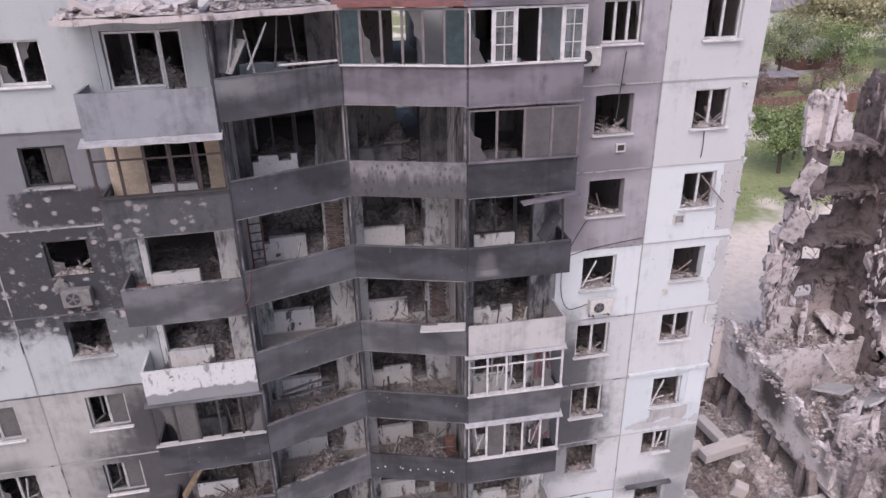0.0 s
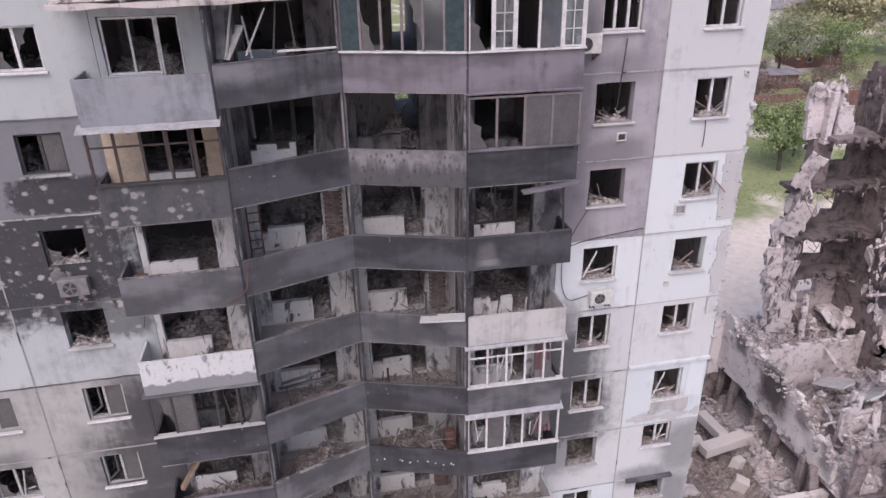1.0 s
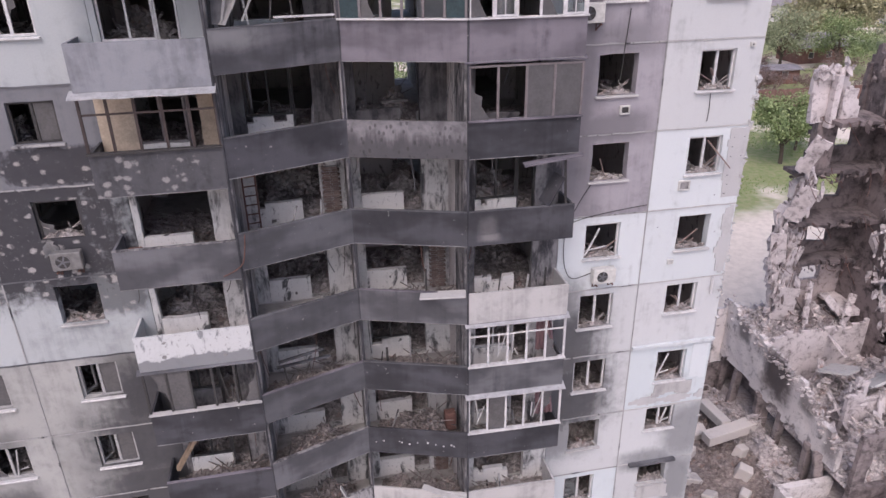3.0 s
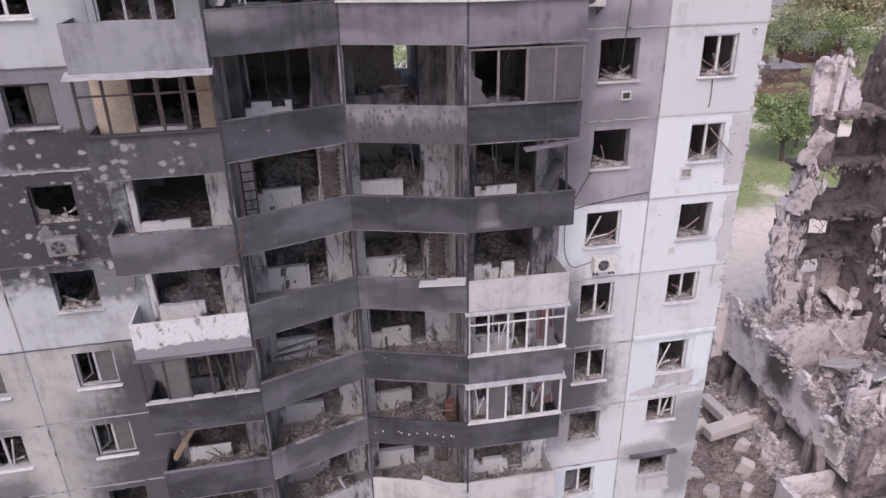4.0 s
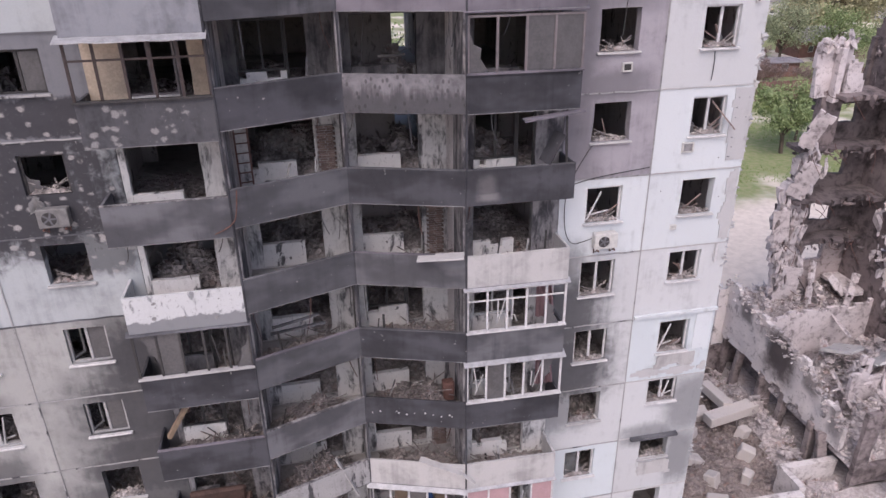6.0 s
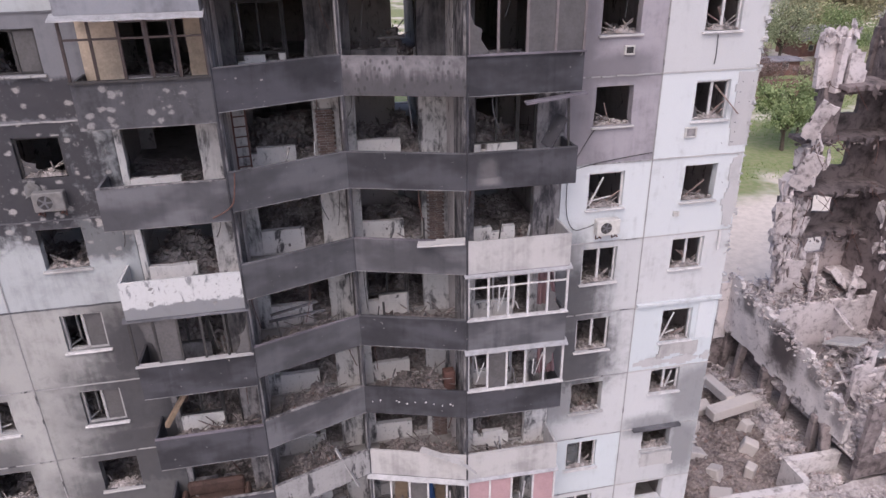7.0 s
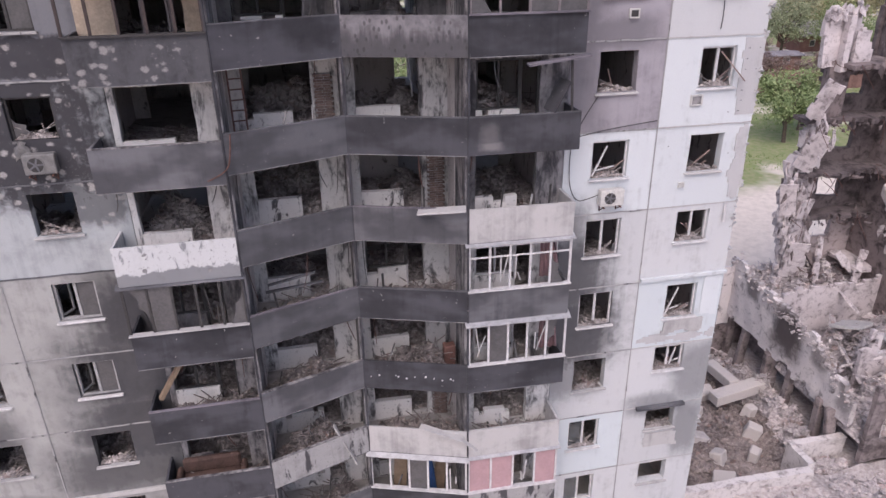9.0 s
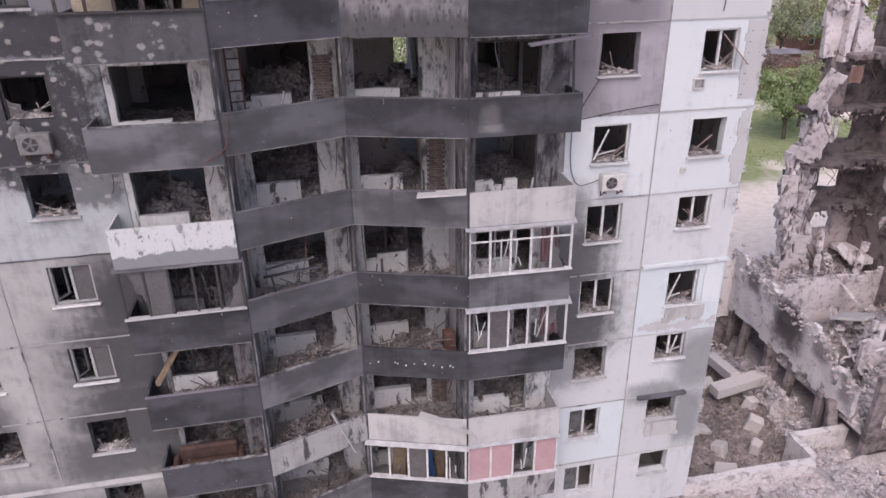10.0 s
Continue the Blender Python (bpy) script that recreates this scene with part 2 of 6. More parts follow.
def drip_material():
    """Pale concrete band on which burnt tar has run down in rows of dark drops."""
    n = Net("dripping_soot_concrete")
    f = n.facade()
    sep = n.node("ShaderNodeSeparateXYZ", [f])
    mid, fine = n.noise(f, 2.7, 6, 0.62, 0.4), n.noise(f, 26.0, 6, 0.7)
    drop = n.node("ShaderNodeTexVoronoi", {"Vector": n.stretched(f, 1.0, 0.9, 0.6), "Scale": 6.5, "Randomness": 0.85}).outputs["Distance"]
    drop = n.ramp(n.math("ADD", drop, n.math("MULTIPLY", n.math("SUBTRACT", mid, 0.5), 0.25)), 0.16, 0.34, 1.0, 0.0)
    streak = n.noise(n.stretched(f, 5.0, 5.0, 0.25), 1.6, 5, 0.6)
    low = n.math("ADD", n.math("MULTIPLY", n.math("SUBTRACT", 21.1, sep.outputs[2]), 1.5), n.math("MULTIPLY", n.math("SUBTRACT", streak, 0.5), 1.6))
    col = n.mix(n.ramp(mid, 0.3, 0.7), (0.21, 0.2, 0.215), (0.10, 0.096, 0.104))
    col = n.mix(n.ramp(low, -0.15, 0.5, 0.0, 0.88), col, (0.062, 0.06, 0.066))
    col = n.mix(n.math("MULTIPLY", drop, 0.65), col, (0.04, 0.039, 0.042))
    n.bump(n.math("ADD", fine, drop), 0.4, 0.02)
    return n.done(col, 0.92)


M_DRIP = drip_material()
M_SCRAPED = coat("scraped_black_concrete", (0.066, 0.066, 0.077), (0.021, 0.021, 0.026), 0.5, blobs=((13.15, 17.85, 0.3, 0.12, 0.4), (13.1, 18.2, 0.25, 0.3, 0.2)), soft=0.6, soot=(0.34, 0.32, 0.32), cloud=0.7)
M_PEEL = coat("peeling_white_plaster", (0.56, 0.57, 0.585), (0.37, 0.375, 0.385), 0.6, grime=0.2, gscale=2, relief=0.9, chips=0.25, chip_color=(0.27, 0.265, 0.27), chip_scale=3, blobs=((4.0, 14.5, 2.4, 0.45, 0.95),), soft=0.06, soot=(0.20, 0.205, 0.22))
M_RUIN = coat("broken_concrete", (0.54, 0.49, 0.485), (0.33, 0.295, 0.29), 0.6, grime=0.3, soot=(0.16, 0.13, 0.13), chips=0.3, chip_color=(0.5, 0.46, 0.46), chip_scale=1.7)
M_RUIN_DARK = coat("scorched_concrete", (0.30, 0.255, 0.252), (0.11, 0.088, 0.089), 0.6, grime=0.45, soot=(0.06, 0.048, 0.049), gsoft=0.25, run=0.0)
# paler copy of the floor concrete; extra bounce light is put into its colour
M_CEIL = coat("bounce_lit_slab", (0.55, 0.53, 0.525), (0.30, 0.285, 0.282), 0.5)
M_SLAB = coat("floor_concrete", (0.33, 0.32, 0.315), (0.18, 0.172, 0.17), 0.55)
M_PLANK = flat("pinkish_broken_planks", (0.30, 0.22, 0.205), 0.5, 6, 0.85, rnd=0.6)
M_BRICKS = flat("sooty_bricks", (0.27, 0.2, 0.18), 0.5, 6, 0.95, rnd=0.7)
M_SOOT_RUBBLE = gravel("sooty_rubble", (0.54, 0.495, 0.48), (0.27, 0.238, 0.232), (0.25, 0.16, 0.14), 6.0, 0.5)
M_FRAME = flat("white_plastic_frame", (0.63, 0.62, 0.63), 0.35, 5, 0.45)
M_GREYFRAME = flat("smoke_greyed_frame", (0.40, 0.395, 0.40), 0.4, 5, 0.55)
M_BROWN = flat("brown_wood_frame", (0.055, 0.038, 0.036), 0.5, 8, 0.7)
M_DARKFRAME = flat("burnt_frame", (0.05, 0.047, 0.048), 0.4, 8, 0.8)
M_METAL = flat("weathered_sheet_metal", (0.50, 0.50, 0.52), 0.35, 4, 0.5, 0.4)
M_RUST = flat("rusty_metal", (0.14, 0.07, 0.058), 0.5, 9, 0.85)
M_WOOD = flat("splintered_wood", (0.34, 0.25, 0.175), 0.4, 6, 0.8, rnd=0.6)
M_GLASS = glass_material("dusty_glass")
# opaque panes; the glass's reflection is put into this grey
M_GREYPANE = flat("grey_reflection_pane", (0.105, 0.102, 0.106), 0.3, 2, 0.25)
M_FABRIC = flat("pink_curtain", (0.44, 0.285, 0.305), 0.18, 2, 0.9)
M_YELLOW = flat("yellowed_insulation_board", (0.56, 0.46, 0.36), 0.35, 2.0, 0.9)


# ---- building helpers ----
def empty(name, m, label, category, group="", kind=""):
    return tagged(new(name), label, category, group, kind) if m is None else _placed(name, m, label, category, group, kind)


def _placed(name, m, label, category, group, kind):
    ob = new(name)
    ob.empty_display_size = 0.2
    ob.matrix_world = m
    return tagged(ob, label, category, group, kind)


def mesh_of(bm, name, smooth=False):
    me = bpy.data.meshes.new(name)
    bmesh.ops.recalc_face_normals(bm, faces=bm.faces)
    bm.to_mesh(me)
    bm.free()
    if smooth:
        for p in me.polygons:
            p.use_smooth = True
    return me


def part(name, bm, material, parent, label="", smooth=False):
    """One mesh object under a thing or part; bm in the parent's own coordinates."""
    me = bm if isinstance(bm, bpy.types.Mesh) else mesh_of(bm, name, smooth)
    if not me.materials:
        me.materials.append(material)
    ob = new(name, me)
    ob.parent = parent
    if label:
        ob["label"] = label
    return ob


def solo(name, bm, material, m, label, category, group="", kind="", smooth=False):
    """One mesh as a thing of its own."""
    me = bm if isinstance(bm, bpy.types.Mesh) else mesh_of(bm, name, smooth)
    if not me.materials:
        me.materials.append(material)
    ob = new(name, me)
    ob.matrix_world = m
    return tagged(ob, label, category, group, kind)


def box(bm, lo, hi, m=None, bevel=0.0):
    """A box from corner lo to corner hi, turned by m."""
    vs = [bm.verts.new((x, y, z)) for x in (lo[0], hi[0]) for y in (lo[1], hi[1]) for z in (lo[2], hi[2])]
    fs = [bm.faces.new([vs[i] for i in f]) for f in ((0, 1, 3, 2), (4, 6, 7, 5), (0, 4, 5, 1), (2, 3, 7, 6), (0, 2, 6, 4), (1, 5, 7, 3))]
    if bevel:
        es = list({e for f in fs for e in f.edges})
        r = bmesh.ops.bevel(bm, geom=es, offset=bevel, segments=1, affect="EDGES", profile=0.5)
        vs = list({v for f in r["faces"] for v in f.verts} | {v for v in vs if v.is_valid})
    if m is not None:
        for v in vs:
            v.co = m @ v.co
    return vs


def bar(bm, a, b, w, d=None, up=(0, 0, 1)):
    """A square bar from a to b, w wide."""
    a, b = Vector(a), Vector(b)
    d = d or w
    y = (b - a).normalized()
    u = Vector(up)
    if abs(y.dot(u)) > 0.97:
        u = Vector((0, 1, 0))
    x = y.cross(u).normalized()
    z = x.cross(y)
    m = Matrix((x, y, z)).transposed().to_4x4()
    m.translation = a
    return box(bm, (-w / 2, 0, -d / 2), (w / 2, (b - a).length, d / 2), m)


def cuts(lo, hi, step, extra=()):
    vals = {round(lo, 3), round(hi, 3)} | {round(e, 3) for e in extra if lo < e < hi}
    vals = sorted(vals)
    out = [vals[0]]
    for a, b in zip(vals, vals[1:]):
        k = max(1, round((b - a) / step))
        out += [a + (b - a) * i / k for i in range(1, k + 1)]
    return out


def cellwall(bm, a0, a1, z0, z1, b0, b1, holes=(), step=0.5, rough=0.0, edge=0.0, solid=None, m=None, seed=0.0):
    """A wall sheet along a, upright in z, from b0 to b1 thick, cut in cells; holes (a, b, z, z) go through it,
    solid(a, z) may leave out more, rough makes its faces uneven and edge frays the rims."""
    xs = cuts(a0, a1, step, [h[i] for h in holes for i in (0, 1)])
    zs = cuts(z0, z1, step, [h[i] for h in holes for i in (2, 3)])
    full = {}
    for i in range(len(xs) - 1):
        for j in range(len(zs) - 1):
            x, z = (xs[i] + xs[i + 1]) / 2, (zs[j] + zs[j + 1]) / 2
            ok = not any(h[0] < x < h[1] and h[2] < z < h[3] for h in holes)
            full[i, j] = ok and (solid is None or solid(x, z))
    have = {}

    def at(i, j, back):
        key = (i, j, back)
        if key not in have:
            x, z, b = xs[i], zs[j], (b1 if back else b0)
            rim = not all(full.get((i - p, j - q), False) for p in (0, 1) for q in (0, 1))
            nv = noise.noise_vector(Vector((x * 1.9 + seed, z * 1.9, 3.7 + seed)))
            outer = i in (0, len(xs) - 1) or j in (0, len(zs) - 1)
            if rim and edge and not outer:
                x, z = x + edge * nv.x, z + edge * nv.z
            elif rim and edge and solid is not None:
                z += edge * nv.z
            if rough:
                b += rough * noise.noise(Vector((x * 1.1 + seed, z * 1.1, 9.1 + back)))
            have[key] = bm.verts.new(m @ Vector((x, b, z)) if m is not None else (x, b, z))
        return have[key]

    for (i, j), ok in full.items():
        if not ok:
            continue
        bm.faces.new([at(i, j, 0), at(i + 1, j, 0), at(i + 1, j + 1, 0), at(i, j + 1, 0)])
        bm.faces.new([at(i, j, 1), at(i, j + 1, 1), at(i + 1, j + 1, 1), at(i + 1, j, 1)])
        for di, dj, e in ((-1, 0, ((0, 0), (0, 1))), (1, 0, ((1, 1), (1, 0))), (0, -1, ((1, 0), (0, 0))), (0, 1, ((0, 1), (1, 1)))):
            if not full.get((i + di, j + dj), False):
                (p, q), (u, v) = e
                bm.faces.new([at(i + p, j + q, 0), at(i + u, j + v, 0), at(i + u, j + v, 1), at(i + p, j + q, 1)])
    return bm


def chunk(bm, c, size, rnd, flatness=0.6):
    """One broken lump: a skewed box."""
    e = Euler([rnd.uniform(-0.6, 0.6), rnd.uniform(-0.6, 0.6), rnd.uniform(0, 6.3)]).to_matrix().to_4x4()
    e.translation = c
    sx, sy, sz = size * rnd.uniform(0.6, 1.6), size * rnd.uniform(0.5, 1.1), size * rnd.uniform(0.25, 1) * flatness
    for v in box(bm, (-sx / 2, -sy / 2, -sz / 2), (sx / 2, sy / 2, sz / 2)):
        j = Vector([rnd.uniform(-0.25, 0.25) * k for k in (sx, sy, sz)])
        v.co = e @ (v.co + j)


def heap(bm, w, d, h, n, rnd, size=0.16, sticks=4, cell=0.25):
    """A low heap of rubble on z = 0, w by d, with loose lumps and sticks on it."""
    xs, ys = cuts(0, w, cell), cuts(0, d, cell)
    sd = rnd.uniform(0, 50)

    def top(x, y):
        r = min(x, w - x) / (0.35 * w), min(y, d - y) / (0.35 * d)
        k = max(0.0, min(1, r[0])) * max(0.0, min(1, r[1]))
        return h * k ** 0.6 * (0.55 + 0.9 * noise.noise(Vector((x * 1.3 + sd, y * 1.3, sd)))) + 0.02

    g = [[bm.verts.new((x, y, max(0.0, top(x, y)))) for y in ys] for x in xs]
    for i in range(len(xs) - 1):
        for j in range(len(ys) - 1):
            bm.faces.new([g[i][j], g[i + 1][j], g[i + 1][j + 1], g[i][j + 1]])
    for _ in range(n):
        x, y = rnd.uniform(0.03, 0.97) * w, rnd.uniform(0.03, 0.97) * d
        s = size * (0.35 + 1.9 * rnd.random() ** 3)
        chunk(bm, (x, y, max(0, top(x, y)) + s * 0.12), s, rnd, 0.45)
    for _ in range(sticks):
        x, y = rnd.uniform(0.15, 0.85) * w, rnd.uniform(0.15, 0.85) * d
        a = rnd.uniform(0, 6.3)
        l = rnd.uniform(0.3, 0.9) * (1 + 2 * size)
        z = max(0, top(x, y))
        x1, y1 = min(max(x + l * math.cos(a), 0.06), w - 0.06), min(max(y + l * math.sin(a), 0.08), d - 0.06)
        bar(bm, (x, y, z), (x1, y1, z + rnd.uniform(0.02, 0.3)), 0.03, 0.02)


# ---- the apartment house: outer walls ----
ROWS9 = range(1, 10)
MOD = (2.33, 5.72, 9.10, 12.49, 15.87)      # party lines of the four balconies
END = 22.35


def level(k, r):
    """Underside of balcony column k (0 to 3) in row r; columns left of the first joint stand lower."""
    return Z(r) - (DROP if k == 0 else 0)


def opening(k, r):
    """Where the window and door opening behind balcony k starts, from its party line."""
    return 1.0 if (k, r) == (0, 2) else (0.62, 0.5, 0.42, 0.5)[k]


def wall_thing(name, label):
    return empty(name, FM, label, "wall", kind="structure")


west = wall_thing("wall_west", "white panel wall of the apartment house, scorched and pocked, with window openings")
east = wall_thing("wall_east", "white and soot-grey panel wall beside the balconies with window openings")
recess = wall_thing("wall_recess", "smoked inner walls behind the balconies with broken window and door openings")


def west_window(r, col):
    s = (0.26, -3.1)[col] - 0.03 * (r - 1)
    return (s, s + (1.2, 1.28)[col], Z(r) + 1.0, Z(r) + (2.15 if r < 4 else 2.27))


def east_window(r, col):
    s = (16.88 - 0.015 * (r - 1), 20.24 if r < 5 else 20.15 if r < 7 else 20.0)[col]
    lo, hi = (1.33, 2.58 if r < 5 else 2.66) if col == 0 else (1.3, 2.57) if r < 5 else (1.54, 2.7) if r == 5 else (1.27, 2.62) if r == 6 else (1.75, 2.8)
    return (s, s + (1.26, 1.21)[col], Z(r) + lo, Z(r) + hi)


for r in ROWS9:
    for c, (a, b) in enumerate(((-1.15, 2.75), (-5.0, -1.165), (-9.0, -5.015))):
        bm = bmesh.new()
        w = west_window(r, c) if c < 2 else (-7.6, -6.3, Z(r) + 1.0, Z(r) + 2.2)
        top = Z(r) + 2.8 - DROP - 0.015 if r > 1 else 27.4
        cellwall(bm, a, b, Z(r) - DROP, top, -0.004 * (r % 2), 0.32, [w], 0.4, 0.012, 0.02, seed=r * 3 + c)
        part("wall_panel", bm, (M_WALL_L2 if r == 2 else M_WALL_L if r <= 4 else M_WALL_L3), west)
    for c, (a, b) in enumerate(((15.9, 19.0), (19.015, END))):
        bm = bmesh.new()
        top = Z(r) + 2.8 - 0.015 + 0.1 if r > 1 else 27.6
        cellwall(bm, a, b, Z(r) + 0.1, top, -0.004 * (r % 2), 0.32, [east_window(r, c)], 0.4, 0.014, 0.03, seed=r * 5 + c)
        part("wall_panel", bm, M_WALL_GREY if c == 0 and r <= 3 else M_WALL_BLUE if (c, r) in ((1, 6), (0, 8)) else M_WALL_R if r in (3, 4) else M_WALL_R2, east)
    # inner walls with window and door opening
    for k in range(4):
        q = 1.35 if k in (1, 2) else 0.0
        a, b = MOD[k], MOD[k + 1]
        o = opening(k, r)
        lo = level(k, r) + 0.22
        a2, b2 = (2.765 if k == 0 else a + 0.08), (15.885 if k == 3 else b - 0.08)
        bm = bmesh.new()
        hole = [(a + o, a + o + (1.75 if (k, r) == (0, 2) else 2.0), lo + 0.02, lo + 2.3)]
        cellwall(bm, a2, b2, lo, lo + H - 0.22, q, q + 0.25, hole, 0.35, 0.015, 0.03, seed=r * 7 + k)
        part("wall_panel", bm, M_YELLOW if (k, r) == (0, 2) else M_SCREEN if (k == 0 and r > 4) or (k, r) in ((3, 3), (3, 4)) else M_SOOTED if r == 2 or (k, r) == (1, 1) else M_INNER if r > 1 else M_WALL_L, recess)
        bm = bmesh.new()
        cellwall(bm, a + o + 0.005, a + o + 1.38, lo + 0.02, lo + 0.8, q + 0.004, q + 0.2, (), 0.2, 0.02, 0.03, solid=lambda u, z, lo=lo, r=r, k=k: z < lo + 0.74 + 0.12 * noise.noise(Vector((u * 2, r, k))), seed=r + k)
        part("sill_wall", bm, M_WALL_L if r == 1 else M_SCREEN if k == 0 and r in (5, 7, 8) else M_SOOTED if r == 2 and k > 1 else M_BLOCK, recess)

# end wall, back wall
end_wall = wall_thing("wall_end", "plain concrete end wall of the apartment house")
bm = bmesh.new()
cellwall(bm, 0.33, 12.0, 0.4, 27.4, 0, 0.3, (), 1.4, 0.02, m=pose(END - 0.02, 0, 0, 0, 0, 90))
part("wall_panel", bm, M_RUIN, end_wall)
back = wall_thing("wall_back", "rear panel wall with empty window openings, widened out of view for daylight")
bm = bmesh.new()
# rear openings made wide, out of view, to let daylight into the rooms
holes = [(s, s + 2.3, Z(r) + 0.7, Z(r) + 2.55) for r in range(4, 10) for s in (-7.5, -4.2, -0.4, 3.0, 6.3, 13.2, 16.6, 19.5)]
holes += [(11.3, 12.4, Z(r) + 0.25, Z(r) + 2.45) for r in ROWS9]
cellwall(bm, -9, END - 0.35, 0.4, 27.4, 9.3, 9.6, holes, 2.0)
part("wall_panel", bm, M_RUIN, back)

# floors and partition walls inside
slabs = empty("floor_slabs", FM, "soot-stained concrete floor slabs of the burnt storeys", "floor", kind="structure")
inner = wall_thing("partition_walls", "burnt partition walls between the flats")
for r in range(0, 10):
    bm = bmesh.new()
    z = Z(r) + 0.02 if r else 26.0
    box(bm, (-8.99, 0.33, z - DROP), (5.72, 9.29, z + 0.2 - DROP))
    box(bm, (5.72, 1.36, z), (12.49, 9.29, z + 0.2))
    box(bm, (12.49, 0.33, z), (END - 0.34, 9.29, z + 0.2))
    part("slab", bm, M_CEIL, slabs)
for s in (-5.0, -1.15, MOD[0] - 0.1, MOD[1], MOD[2], MOD[3], MOD[4], 19.0):
    for r in ROWS9:
        bm = bmesh.new()
        q = 1.37 if s == MOD[2] else 0.34
        cellwall(bm, q, 9.28, Z(r) + 0.22, Z(r) + 2.78, s - 0.08, s + 0.08, [(6.4, 7.3, Z(r) + 0.22, Z(r) + 2.3)], 1.2, 0.02, m=Matrix(((0, 1, 0, 0), (1, 0, 0, 0), (0, 0, 1, 0), (0, 0, 0, 1))))
        part("partition", bm, M_BURNT, inner)
for r in ROWS9:
    bm = bmesh.new()
    # wide unseen gaps, added so that rear daylight reaches the front rooms
    cellwall(bm, -8.9, END - 0.36, Z(r) + 0.22, Z(r) + 2.76, 5.0, 5.14, [(s, s + 2.2, Z(r) + 0.22, Z(r) + 2.6) for s in (-4.0, -0.6, 2.8, 6.2, 13.0, 16.4, 19.6)] + [(11.25, 12.15, Z(r) + 0.22, Z(r) + 2.5)], 1.2, 0.02)
    part("partition", bm, M_BURNT, inner)


# ---- balconies ----
FRONT = ((MOD[0], -1.2), (MOD[1], -1.2), (MOD[2], 0.0), (MOD[3], -1.12), (MOD[4], -1.2))
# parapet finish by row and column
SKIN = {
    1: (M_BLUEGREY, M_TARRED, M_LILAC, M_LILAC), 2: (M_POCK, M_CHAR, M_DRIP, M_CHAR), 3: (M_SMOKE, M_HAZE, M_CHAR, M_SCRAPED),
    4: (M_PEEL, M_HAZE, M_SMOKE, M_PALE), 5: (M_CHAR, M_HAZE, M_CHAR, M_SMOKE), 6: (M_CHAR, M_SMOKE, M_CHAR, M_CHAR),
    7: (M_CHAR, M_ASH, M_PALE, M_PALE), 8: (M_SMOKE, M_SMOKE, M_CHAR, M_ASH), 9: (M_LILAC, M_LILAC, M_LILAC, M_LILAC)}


def front_frame(k):
    """Matrix from (along, outward negative, z) of front k to the facade frame, and its length."""
    (s0, q0), (s1, q1) = FRONT[k], FRONT[k + 1]
    d = Vector((s1 - s0, q1 - q0, 0))
    m = Matrix.Rotation(math.atan2(d.y, d.x), 4, "Z")
    m.translation = (s0, q0, 0)
    return m, d.length


BALCONY = {}


def balcony(k, r):
    lo = level(k, r)
    m, l = front_frame(k)
    base = Matrix.Translation((MOD[k], 0, lo))
    thing = empty("balcony", FM @ base, "burnt concrete balcony of the apartment house", "balcony", "balconies of the facade")
    inv = base.inverted()
    BALCONY[k, r] = thing
    top = lo + (1.12 if k != 0 else 1.2)
    bm = bmesh.new()
    cellwall(bm, 0.015, l - 0.015, lo, top, -0.07, 0.0, (), 0.28, 0.02, 0.02, m=inv @ m, seed=k + 4.1 * r)
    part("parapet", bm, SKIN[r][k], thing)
    bm = bmesh.new()
    q = 1.33 if k in (1, 2) else -0.02
    pts = [FRONT[k], FRONT[k + 1], (MOD[k + 1], q), (MOD[k], q)]
    pts = [Vector((p[0], p[1] + (0.02 if i < 2 else 0), 0)) for i, p in enumerate(pts)]
    lowv = [bm.verts.new(inv @ (p + Vector((0, 0, lo + 0.03)))) for p in pts]
    upv = [bm.verts.new(inv @ (p + Vector((0, 0, lo + 0.2)))) for p in pts]
    bm.faces.new(lowv)
    bm.faces.new(upv)
    for i in range(4):
        bm.faces.new([lowv[i], lowv[(i + 1) % 4], upv[(i + 1) % 4], upv[i]])
    part("floor_plate", bm, M_SLAB, thing)
    return thing


for r in ROWS9:
    for k in range(4):
        balcony(k, r)
# screens between neighbouring balconies
screens = wall_thing("screen_walls", "smoked concrete screen walls between the balconies")
for r in ROWS9:
    for j, (s, q0, q1) in enumerate(((MOD[1], -1.1, 1.36), (MOD[2], 0.1, 1.36), (MOD[3], -1.0, 1.36))):
        bm = bmesh.new()
        box(bm, (s - 0.07, q0, Z(r) + 0.2), (s + 0.07, q1, Z(r) + 2.83))
        part("screen", bm, M_SCREEN, screens)

